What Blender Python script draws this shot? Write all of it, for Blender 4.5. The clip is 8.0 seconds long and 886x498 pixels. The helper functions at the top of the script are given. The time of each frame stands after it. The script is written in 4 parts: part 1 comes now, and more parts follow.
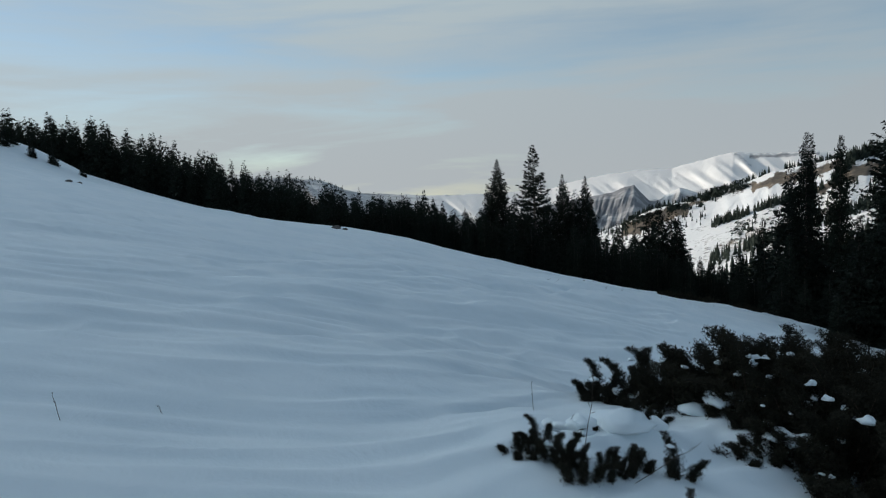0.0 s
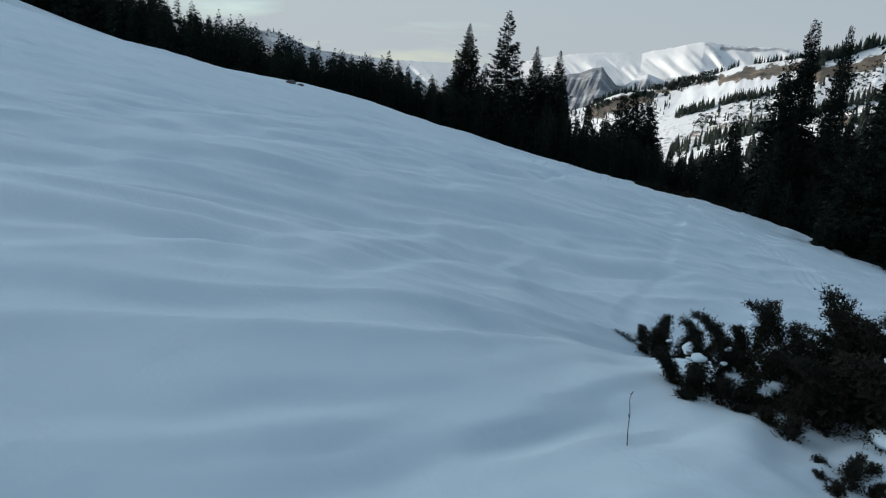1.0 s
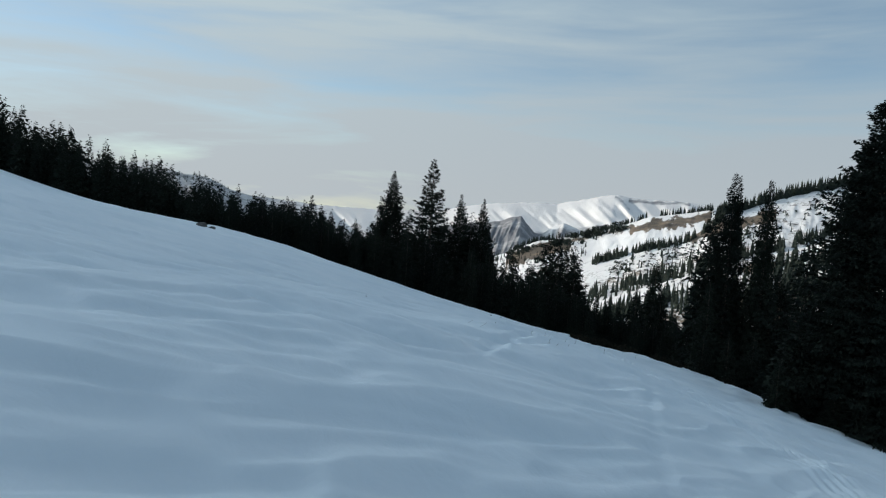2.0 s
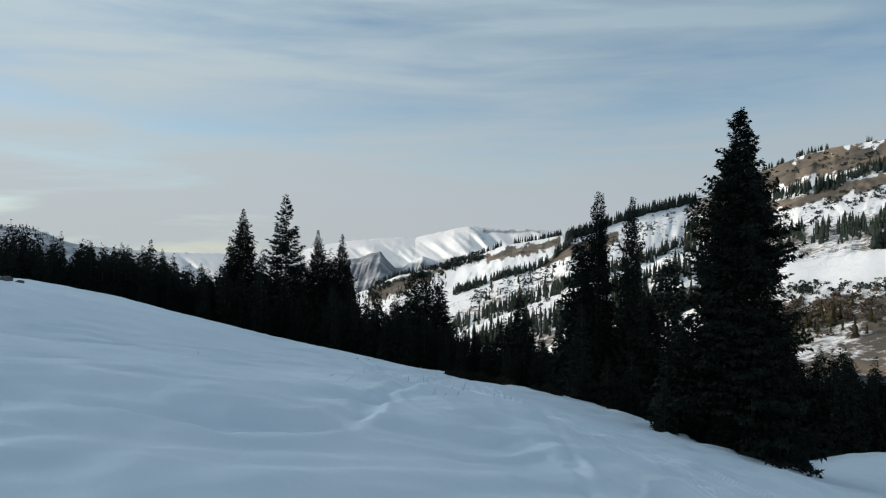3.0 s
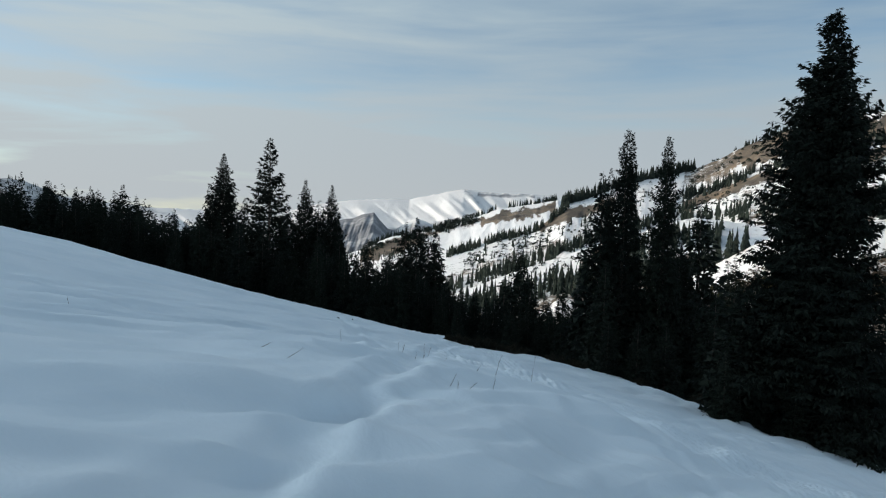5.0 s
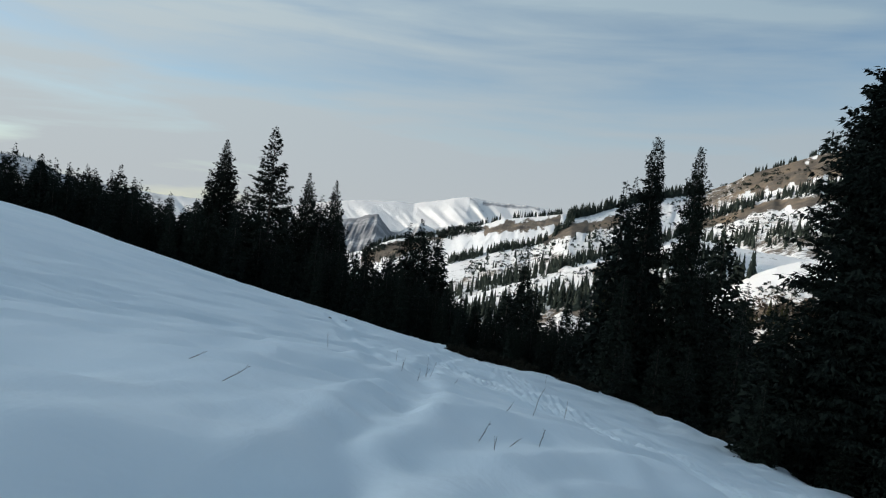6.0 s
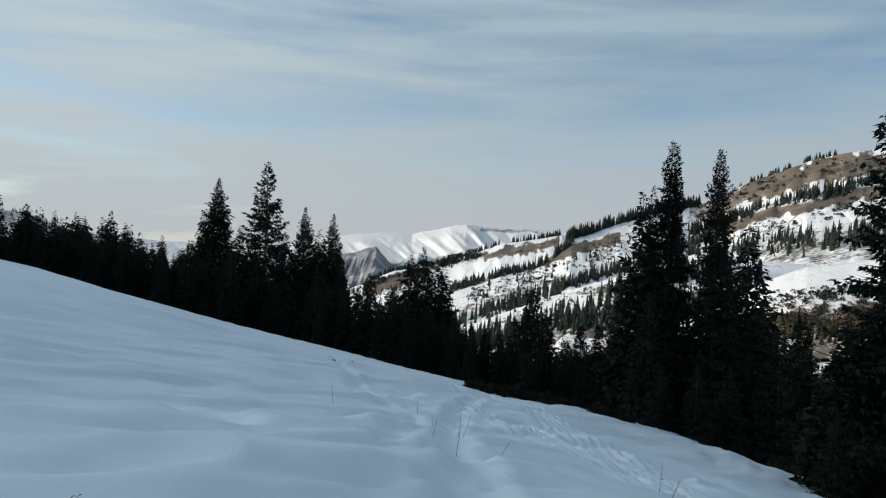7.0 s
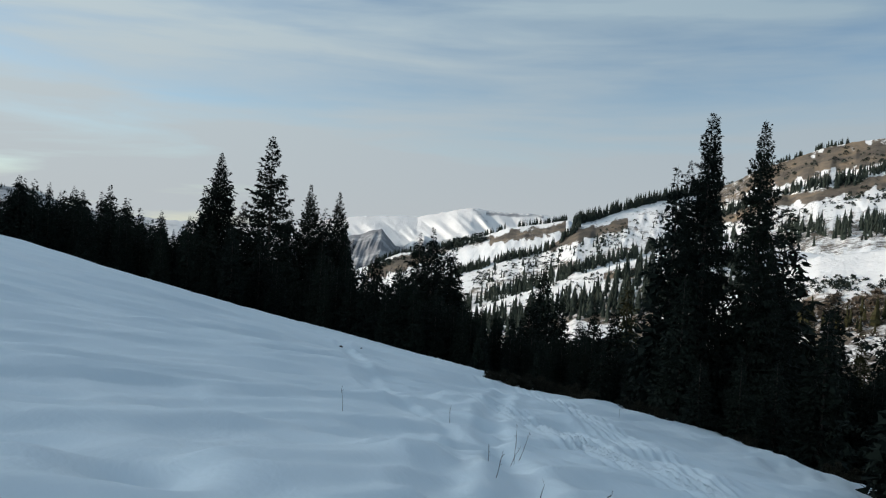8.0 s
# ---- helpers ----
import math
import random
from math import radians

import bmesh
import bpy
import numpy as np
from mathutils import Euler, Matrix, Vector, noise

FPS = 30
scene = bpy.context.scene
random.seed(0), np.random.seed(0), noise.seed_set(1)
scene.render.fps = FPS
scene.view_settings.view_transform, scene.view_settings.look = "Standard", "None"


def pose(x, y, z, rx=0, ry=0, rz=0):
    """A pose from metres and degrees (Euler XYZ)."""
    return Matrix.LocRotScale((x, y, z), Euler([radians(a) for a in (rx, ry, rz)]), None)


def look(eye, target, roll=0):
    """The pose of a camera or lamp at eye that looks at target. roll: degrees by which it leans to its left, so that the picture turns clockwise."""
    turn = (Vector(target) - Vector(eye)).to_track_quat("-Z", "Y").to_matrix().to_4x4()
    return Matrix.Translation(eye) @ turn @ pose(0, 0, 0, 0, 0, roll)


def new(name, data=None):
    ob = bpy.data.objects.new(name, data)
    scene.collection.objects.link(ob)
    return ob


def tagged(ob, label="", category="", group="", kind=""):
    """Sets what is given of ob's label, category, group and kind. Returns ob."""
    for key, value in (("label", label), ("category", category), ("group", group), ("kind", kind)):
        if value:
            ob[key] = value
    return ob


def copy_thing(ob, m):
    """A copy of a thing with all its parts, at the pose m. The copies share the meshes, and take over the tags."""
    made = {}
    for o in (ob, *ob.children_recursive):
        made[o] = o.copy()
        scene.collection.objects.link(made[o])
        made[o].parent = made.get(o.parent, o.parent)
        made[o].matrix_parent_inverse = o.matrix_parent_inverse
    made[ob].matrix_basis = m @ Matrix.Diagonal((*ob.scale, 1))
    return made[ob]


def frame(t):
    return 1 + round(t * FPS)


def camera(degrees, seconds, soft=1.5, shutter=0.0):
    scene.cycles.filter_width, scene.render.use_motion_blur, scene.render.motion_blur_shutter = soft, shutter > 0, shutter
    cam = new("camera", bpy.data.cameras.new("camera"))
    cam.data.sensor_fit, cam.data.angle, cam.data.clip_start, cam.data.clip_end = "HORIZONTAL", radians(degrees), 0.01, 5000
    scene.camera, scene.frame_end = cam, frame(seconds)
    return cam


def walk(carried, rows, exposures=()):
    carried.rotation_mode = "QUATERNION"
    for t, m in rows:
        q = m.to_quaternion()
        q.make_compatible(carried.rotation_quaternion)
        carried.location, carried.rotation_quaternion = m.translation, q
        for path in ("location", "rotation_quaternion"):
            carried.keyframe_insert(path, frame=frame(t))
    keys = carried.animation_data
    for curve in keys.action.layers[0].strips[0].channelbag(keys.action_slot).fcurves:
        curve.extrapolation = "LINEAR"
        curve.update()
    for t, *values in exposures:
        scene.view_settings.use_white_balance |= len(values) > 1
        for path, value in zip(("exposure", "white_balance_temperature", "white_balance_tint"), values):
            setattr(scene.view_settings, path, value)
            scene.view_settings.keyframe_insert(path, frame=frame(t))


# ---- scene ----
cam = camera(64.7, 8.0, 1.15)
PATH = [
    (0, (4.627, -17.323, 1.722), (3.914, -15.462, 1.546), -2.4),
    (0.3, (3.852, -15.974, 1.534), (3.168, -14.138, 1.132), -1.02),
    (0.5, (3.369, -15.052, 1.421), (2.771, -13.196, 0.981), -0.1),
    (0.8, (2.729, -13.615, 1.247), (2.128, -11.785, 0.709), 1.58),
    (1, (2.353, -12.628, 1.138), (1.782, -10.788, 0.601), 2.7),
    (1.2, (2.011, -11.627, 1.124), (1.451, -9.781, 0.597), 3.34),
    (1.5, (1.558, -10.104, 1.089), (1.056, -8.235, 0.583), 4.3),
    (1.8, (1.175, -8.565, 1.031), (0.692, -6.635, 0.822), 4),
    (2, (0.956, -7.534, 0.976), (0.553, -5.579, 0.852), 3.8),
    (2.2, (0.763, -6.504, 0.907), (0.485, -4.525, 0.827), 3.5),
    (3.3, (0.075, -0.966, 0.293), (0.08, 1.034, 0.29), 0.2),
    (3.5, (0.0, 0.0, 0.148), (-0.013, 1.99, -0.051), 0.5),
    (3.7, (-0.065, 0.948, -0.003), (-0.075, 2.945, -0.116), 0.74),
    (4, (-0.149, 2.335, -0.237), (-0.147, 4.331, -0.36), 1.1),
    (4.2, (-0.198, 3.235, -0.394), (-0.192, 5.233, -0.481), 1.1),
    (4.5, (-0.266, 4.545, -0.625), (-0.256, 6.542, -0.732), 1.1),
    (4.7, (-0.312, 5.392, -0.774), (-0.3, 7.388, -0.888), 1.1),
    (5.8, (-0.622, 9.68, -1.435), (-0.628, 11.678, -1.529), 6.2),
    (6, (-0.699, 10.402, -1.52), (-0.695, 12.4, -1.613), 6),
    (6.2, (-0.784, 11.11, -1.594), (-0.78, 13.109, -1.672), 5.76),
    (6.5, (-0.927, 12.154, -1.689), (-0.938, 14.154, -1.677), 5.4),
    (6.8, (-1.089, 13.185, -1.771), (-1.107, 15.185, -1.753), 3.6),
    (7, (-1.206, 13.87, -1.822), (-1.207, 15.87, -1.833), 2.4),
    (7.5, (-1.527, 15.613, -1.978), (-1.517, 17.612, -2.007), 2.6),
    (7.8, (-1.731, 16.714, -2.132), (-1.734, 18.714, -2.151), 3.02),
    (8, (-1.868, 17.462, -2.251), (-1.881, 19.461, -2.31), 3.3),
]
walk(cam, [(t, look(eye, target, roll)) for t, eye, target, roll in PATH],
     [(0, -0.26, 6450, 9), (0.5, -0.14, 6350, 8), (1, -0.09, 6250, 8), (1.5, -0.10, 6250, 7), (2.2, -0.08, 6400, 9), (3.3, -0.06, 6450, 9), (8, -0.07, 6450, 9)])

# ---- world, sun, exposure ----
SUN_AZ, SUN_EL = -80.0, 15.0        # degrees: clockwise from +y, above the horizon

world = bpy.data.worlds.new("sky")
scene.world = world
world.use_nodes = True
wt = world.node_tree
wn, wl = wt.nodes, wt.links
for n in list(wn):
    wn.remove(n)


def wnode(kind, **inputs):
    n = wn.new(kind)
    for key, value in inputs.items():
        n.inputs[key.replace("_", " ")].default_value = value
    return n


sky = wn.new("ShaderNodeTexSky")
sky.sky_type = "NISHITA"
sky.sun_disc = False
sky.sun_elevation, sky.sun_rotation = radians(SUN_EL), radians(SUN_AZ)
sky.altitude, sky.air_density, sky.dust_density, sky.ozone_density = 2200, 1.0, 0.3, 0.35
gain = wn.new("ShaderNodeVectorMath")
gain.operation = "MULTIPLY"
gain.inputs[1].default_value = (0.123, 0.135, 0.138)
wl.new(sky.outputs["Color"], gain.inputs[0])
coord = wn.new("ShaderNodeTexCoord")
streak = wn.new("ShaderNodeMapping")
streak.inputs["Scale"].default_value = (0.7, 0.7, 5.5)
streak.inputs["Rotation"].default_value = (0.0, radians(4), 0.0)
wl.new(coord.outputs["Generated"], streak.inputs["Vector"])
veil = wnode("ShaderNodeTexNoise", Scale=2.3, Detail=6.0, Roughness=0.5, Distortion=0.5)
wisp = wnode("ShaderNodeTexNoise", Scale=6.0, Detail=5.0, Roughness=0.6, Distortion=0.6)
wl.new(streak.outputs["Vector"], veil.inputs["Vector"])
wl.new(streak.outputs["Vector"], wisp.inputs["Vector"])
both = wn.new("ShaderNodeMath")
both.operation = "MULTIPLY_ADD"
both.inputs[1].default_value = 0.3
wl.new(wisp.outputs["Fac"], both.inputs[0])
wl.new(veil.outputs["Fac"], both.inputs[2])
cover = wn.new("ShaderNodeMapRange")
cover.inputs["From Min"].default_value, cover.inputs["From Max"].default_value = 0.5, 0.8
cover.inputs["To Min"].default_value, cover.inputs["To Max"].default_value = 0.22, 1.0
wl.new(both.outputs[0], cover.inputs["Value"])
apart_ = wn.new("ShaderNodeSeparateXYZ")
wl.new(coord.outputs["Generated"], apart_.inputs[0])
low = wn.new("ShaderNodeMapRange")       # the veil thickens towards the horizon
low.inputs["From Min"].default_value, low.inputs["From Max"].default_value = 0.0, 0.22
low.inputs["To Min"].default_value, low.inputs["To Max"].default_value = 0.40, 0.0
wl.new(apart_.outputs["Z"], low.inputs["Value"])
thick = wn.new("ShaderNodeMath")
thick.operation = "ADD"
thick.use_clamp = True
wl.new(cover.outputs["Result"], thick.inputs[0])
wl.new(low.outputs["Result"], thick.inputs[1])
aim = wn.new("ShaderNodeVectorMath")          # thin cloud shines brighter towards the sun
aim.operation = "DOT_PRODUCT"
aim.inputs[1].default_value = (math.sin(radians(SUN_AZ - 10)) * 0.906, math.cos(radians(SUN_AZ - 10)) * 0.906, 0.423)
wl.new(coord.outputs["Generated"], aim.inputs[0])
glow = wn.new("ShaderNodeMapRange")
glow.interpolation_type = "SMOOTHSTEP"
glow.inputs["From Min"].default_value, glow.inputs["From Max"].default_value = -0.6, 0.9
wl.new(aim.outputs["Value"], glow.inputs["Value"])
tone = wn.new("ShaderNodeMix")
tone.data_type = "RGBA"
tone.inputs["A"].default_value = (0.33, 0.445, 0.53, 1)
tone.inputs["B"].default_value = (0.56, 0.66, 0.70, 1)
wl.new(glow.outputs["Result"], tone.inputs["Factor"])
haze = wn.new("ShaderNodeMapRange")              # paler and warmer just over the horizon
haze.inputs["From Min"].default_value, haze.inputs["From Max"].default_value = 0.02, 0.3
haze.inputs["To Min"].default_value, haze.inputs["To Max"].default_value = 0.75, 0.0
wl.new(apart_.outputs["Z"], haze.inputs["Value"])
pale = wn.new("ShaderNodeMix")
pale.data_type = "RGBA"
pale.inputs["B"].default_value = (0.52, 0.54, 0.555, 1)
wl.new(haze.outputs["Result"], pale.inputs["Factor"])
wl.new(tone.outputs["Result"], pale.inputs["A"])
ring = wn.new("ShaderNodeMapRange")              # a strong glow near the sun, out of view, added to light the snow
ring.interpolation_type = "SMOOTHERSTEP"
ring.inputs["From Min"].default_value, ring.inputs["From Max"].default_value = 0.83, 1.0
wl.new(aim.outputs["Value"], ring.inputs["Value"])
shine = wn.new("ShaderNodeMix")
shine.data_type, shine.blend_type = "RGBA", "ADD"
shine.inputs["B"].default_value = (5.7, 6.5, 6.8, 1)
wl.new(ring.outputs["Result"], shine.inputs["Factor"])
wl.new(pale.outputs["Result"], shine.inputs["A"])
high = wn.new("ShaderNodeMapRange")             # and thins out overhead
high.inputs["From Min"].default_value, high.inputs["From Max"].default_value = 0.25, 0.7
high.inputs["To Min"].default_value, high.inputs["To Max"].default_value = 1.0, 0.45
wl.new(apart_.outputs["Z"], high.inputs["Value"])
veiled = wn.new("ShaderNodeMath")
veiled.operation = "MULTIPLY"
wl.new(thick.outputs[0], veiled.inputs[0])
wl.new(high.outputs["Result"], veiled.inputs[1])
cloud = wn.new("ShaderNodeMix")
cloud.data_type = "RGBA"
wl.new(shine.outputs["Result"], cloud.inputs["B"])
wl.new(veiled.outputs[0], cloud.inputs["Factor"])
wl.new(gain.outputs[0], cloud.inputs["A"])
back = wn.new("ShaderNodeBackground")
wl.new(cloud.outputs["Result"], back.inputs["Color"])
wl.new(back.outputs[0], wn.new("ShaderNodeOutputWorld").inputs["Surface"])

sun = new("sun", bpy.data.lights.new("sun", "SUN"))
sun.data.energy, sun.data.angle, sun.data.color = 2.9, radians(0.6), (1.0, 0.85, 0.69)
to_sun = Vector((math.sin(radians(SUN_AZ)) * math.cos(radians(SUN_EL)), math.cos(radians(SUN_AZ)) * math.cos(radians(SUN_EL)), math.sin(radians(SUN_EL))))
sun.matrix_world = look(to_sun * 50, (0, 0, 0))


# ---- materials ----
def material(name):
    m = bpy.data.materials.new(name)
    m.use_nodes = True
    return m, m.node_tree.nodes, m.node_tree.links, m.node_tree.nodes["Principled BSDF"]


def tex(nodes, links, scale, detail=4.0, rough=0.55, stretch=None, distort=0.0, space="Object"):
    n = nodes.new("ShaderNodeTexNoise")
    n.inputs["Scale"].default_value, n.inputs["Detail"].default_value = scale, detail
    n.inputs["Roughness"].default_value, n.inputs["Distortion"].default_value = rough, distort
    c = nodes.new("ShaderNodeTexCoord")
    if stretch:
        mp = nodes.new("ShaderNodeMapping")
        mp.inputs["Scale"].default_value = stretch
        links.new(c.outputs[space], mp.inputs["Vector"])
        links.new(mp.outputs["Vector"], n.inputs["Vector"])
    else:
        links.new(c.outputs[space], n.inputs["Vector"])
    return n


def ramp(nodes, links, source, stops):
    r = nodes.new("ShaderNodeValToRGB")
    e = r.color_ramp.elements
    while len(e) < len(stops):
        e.new(0.5)
    for el, (p, c) in zip(e, stops):
        el.position, el.color = p, (*c, 1)
    links.new(source, r.inputs["Fac"])
    return r


def bumped(nodes, links, shader, height, strength, distance):
    b = nodes.new("ShaderNodeBump")
    b.inputs["Strength"].default_value, b.inputs["Distance"].default_value = strength, distance
    links.new(height, b.inputs["Height"])
    if shader.inputs["Normal"].links:
        links.new(shader.inputs["Normal"].links[0].from_socket, b.inputs["Normal"])
    links.new(b.outputs["Normal"], shader.inputs["Normal"])


def make_snow():
    m, n, l, p = material("snow")
    big = tex(n, l, 0.35, 5.0)
    # part of the shade's cyan is put into this snow's colour
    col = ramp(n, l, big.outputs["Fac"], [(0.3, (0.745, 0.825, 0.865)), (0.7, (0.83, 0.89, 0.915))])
    l.new(col.outputs["Color"], p.inputs["Base Color"])
    p.inputs["Roughness"].default_value = 0.6
    p.inputs["Specular IOR Level"].default_value = 0.25
    wind = tex(n, l, 1.3, 5.0, 0.6, (0.8, 0.6, 1.0), 0.5)
    bumped(n, l, p, wind.outputs["Fac"], 0.65, 0.06)
    crust = tex(n, l, 4.5, 4.0, 0.6, (0.9, 0.6, 1.0), 0.8)
    bumped(n, l, p, crust.outputs["Fac"], 0.18, 0.02)
    grain = tex(n, l, 60.0, 3.0, 0.7)
    bumped(n, l, p, grain.outputs["Fac"], 0.15, 0.004)
    return m


def make_hill_snow():
    """Snow with dry grass and scrub showing where the attribute bare says that it has melted."""
    m, n, l, p = material("snow_and_scrub")
    a = n.new("ShaderNodeAttribute")
    a.attribute_name = "bare"
    patch = tex(n, l, 0.05, 6.0, 0.65)
    spot = tex(n, l, 0.26, 4.0, 0.75)
    earth = tex(n, l, 0.03, 6.0, 0.7)
    ground = ramp(n, l, earth.outputs["Fac"], [(0.28, (0.045, 0.038, 0.032)), (0.5, (0.145, 0.118, 0.092)), (0.74, (0.31, 0.225, 0.145))])
    mixed = n.new("ShaderNodeMath")
    mixed.operation = "MULTIPLY_ADD"
    mixed.inputs[1].default_value = 0.9
    l.new(patch.outputs["Fac"], mixed.inputs[0])
    l.new(a.outputs["Fac"], mixed.inputs[2])
    add = n.new("ShaderNodeMath")
    add.operation = "MULTIPLY_ADD"
    add.inputs[1].default_value = 1.1
    l.new(spot.outputs["Fac"], add.inputs[0])
    l.new(mixed.outputs[0], add.inputs[2])
    cut = n.new("ShaderNodeMapRange")
    cut.inputs["From Min"].default_value, cut.inputs["From Max"].default_value = 1.22, 1.42
    l.new(add.outputs[0], cut.inputs["Value"])
    # hill snow is tinted warm: sunlight put into the colour
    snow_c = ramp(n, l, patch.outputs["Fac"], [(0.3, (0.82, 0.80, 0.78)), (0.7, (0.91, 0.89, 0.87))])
    mx = n.new("ShaderNodeMix")
    mx.data_type = "RGBA"
    l.new(cut.outputs["Result"], mx.inputs["Factor"])
    l.new(snow_c.outputs["Color"], mx.inputs["A"])
    l.new(ground.outputs["Color"], mx.inputs["B"])
    l.new(mx.outputs["Result"], p.inputs["Base Color"])
    p.inputs["Roughness"].default_value = 0.8
    p.inputs["Specular IOR Level"].default_value = 0.15
    bumped(n, l, p, spot.outputs["Fac"], 0.5, 2.0)
    return m


def make_peak():
    """Far rock and snow: rock on what bare marks, a shaded slope among it, snow elsewhere."""
    m, n, l, p = material("rock_and_snow")
    a = n.new("ShaderNodeAttribute")
    a.attribute_name = "bare"
    patch = tex(n, l, 0.012, 7.0, 0.68)
    add = n.new("ShaderNodeMath")
    l.new(patch.outputs["Fac"], add.inputs[0])
    l.new(a.outputs["Fac"], add.inputs[1])
    cut = n.new("ShaderNodeMapRange")
    cut.inputs["From Min"].default_value, cut.inputs["From Max"].default_value = 0.75, 1.05
    l.new(add.outputs[0], cut.inputs["Value"])
    rock = ramp(n, l, patch.outputs["Fac"], [(0.3, (0.13, 0.135, 0.15)), (0.7, (0.27, 0.26, 0.26))])
    mx = n.new("ShaderNodeMix")
    mx.data_type = "RGBA"
    l.new(cut.outputs["Result"], mx.inputs["Factor"])
    # the far snow's sunlit warmth is put into this colour too
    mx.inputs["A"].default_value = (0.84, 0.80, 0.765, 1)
    l.new(rock.outputs["Color"], mx.inputs["B"])
    l.new(mx.outputs["Result"], p.inputs["Base Color"])
    p.inputs["Roughness"].default_value = 0.9
    grit = tex(n, l, 0.05, 6.0, 0.7)
    bumped(n, l, p, grit.outputs["Fac"], 0.3, 8.0)
    return m


def make_needles(name, dark, light, rough=0.7):
    m, n, l, p = material(name)
    g = n.new("ShaderNodeNewGeometry")
    o = n.new("ShaderNodeObjectInfo")
    mix_r = n.new("ShaderNodeMath")
    mix_r.operation = "MULTIPLY_ADD"
    mix_r.inputs[1].default_value = 0.35
    l.new(o.outputs["Random"], mix_r.inputs[0])
    grow = n.new("ShaderNodeMath")
    grow.operation = "MULTIPLY"
    grow.inputs[1].default_value = 0.65
    l.new(g.outputs["Random Per Island"], grow.inputs[0])
    l.new(grow.outputs[0], mix_r.inputs[2])
    c = ramp(n, l, mix_r.outputs[0], [(0.0, dark), (1.0, light)])
    l.new(c.outputs["Color"], p.inputs["Base Color"])
    p.inputs["Roughness"].default_value = rough
    p.inputs["Specular IOR Level"].default_value = 0.06
    return m


def make_bark(name, a, b):
    m, n, l, p = material(name)
    t = tex(n, l, 6.0, 5.0, 0.65, (1, 1, 0.2))
    c = ramp(n, l, t.outputs["Fac"], [(0.3, a), (0.7, b)])
    l.new(c.outputs["Color"], p.inputs["Base Color"])
    p.inputs["Roughness"].default_value = 0.9
    bumped(n, l, p, t.outputs["Fac"], 0.6, 0.03)
    return m


SNOW = make_snow()
HILL = make_hill_snow()
PEAK = make_peak()
# near spruces: darker than real needles, their shade is put into the colour
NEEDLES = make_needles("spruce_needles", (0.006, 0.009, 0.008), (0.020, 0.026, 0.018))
# a warmer, lighter copy of the needles: some sunlight is put into the colour
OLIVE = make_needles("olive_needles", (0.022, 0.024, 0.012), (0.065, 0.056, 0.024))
# a lighter copy of the needles for the sunlit far woods
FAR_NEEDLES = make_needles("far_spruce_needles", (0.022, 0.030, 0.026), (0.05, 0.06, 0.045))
JUNIPER = make_needles("juniper_scales", (0.012, 0.013, 0.010), (0.042, 0.038, 0.026))
THICKET = make_needles("bare_thicket", (0.07, 0.055, 0.042), (0.20, 0.155, 0.115))
BARK = make_bark("spruce_bark", (0.035, 0.027, 0.022), (0.09, 0.07, 0.055))
TWIG = make_bark("juniper_bark", (0.05, 0.035, 0.025), (0.13, 0.09, 0.065))
STRAW = make_bark("dry_stalk", (0.045, 0.035, 0.028), (0.12, 0.09, 0.065))
STONE = make_bark("lichen_stone", (0.05, 0.05, 0.05), (0.14, 0.13, 0.12))


# ---- helpers for shapes ----
def mesh_from(name, verts, faces, mat, smooth=False):
    """A mesh from arrays: verts (n, 3) and faces (m, 3 or 4)."""
    verts, faces = np.asarray(verts, np.float32), np.asarray(faces, np.int32)
    me = bpy.data.meshes.new(name)
    k = faces.shape[1]
    me.vertices.add(len(verts))
    me.vertices.foreach_set("co", verts.ravel())
    me.loops.add(faces.size)
    me.loops.foreach_set("vertex_index", faces.ravel())
    me.polygons.add(len(faces))
    me.polygons.foreach_set("loop_start", np.arange(0, faces.size, k, dtype=np.int32))
    me.polygons.foreach_set("use_smooth", np.full(len(faces), smooth))
    me.update(calc_edges=True)
    me.materials.append(mat)
    return me


def part(name, me, parent, label=""):
    ob = new(name, me)
    ob.parent = parent
    if label:
        ob["label"] = label
    return ob


def lattice(ix, iy, seed):
    n = (ix.astype(np.int64) * 374761393 + iy.astype(np.int64) * 668265263 + seed * 974711) & 0x7FFFFFFF
    n = (n ^ (n >> 13)) * 1274126177 & 0x7FFFFFFF
    return ((n ^ (n >> 16)) & 0xFFFF) / 65535.0


def vnoise(x, y, seed=0):
    """Smooth value noise, 0 to 1, on arrays."""
    x, y = np.asarray(x, float), np.asarray(y, float)
    ix, iy = np.floor(x), np.floor(y)
    fx, fy = x - ix, y - iy
    fx, fy = fx * fx * fx * (fx * (fx * 6 - 15) + 10), fy * fy * fy * (fy * (fy * 6 - 15) + 10)
    a, b = lattice(ix, iy, seed), lattice(ix + 1, iy, seed)
    c, d = lattice(ix, iy + 1, seed), lattice(ix + 1, iy + 1, seed)
    return (a + (b - a) * fx) * (1 - fy) + (c + (d - c) * fx) * fy


def fbm(x, y, seed=0, octaves=4):
    total, size, norm = 0.0, 1.0, 0.0
    for k in range(octaves):
        total = total + size * vnoise(x * 2**k, y * 2**k, seed + k)
        norm += size
        size *= 0.5
    return total / norm


def smooth(a, b, x):
    t = np.clip((np.asarray(x, float) - a) / (b - a), 0, 1)
    return t * t * (3 - 2 * t)


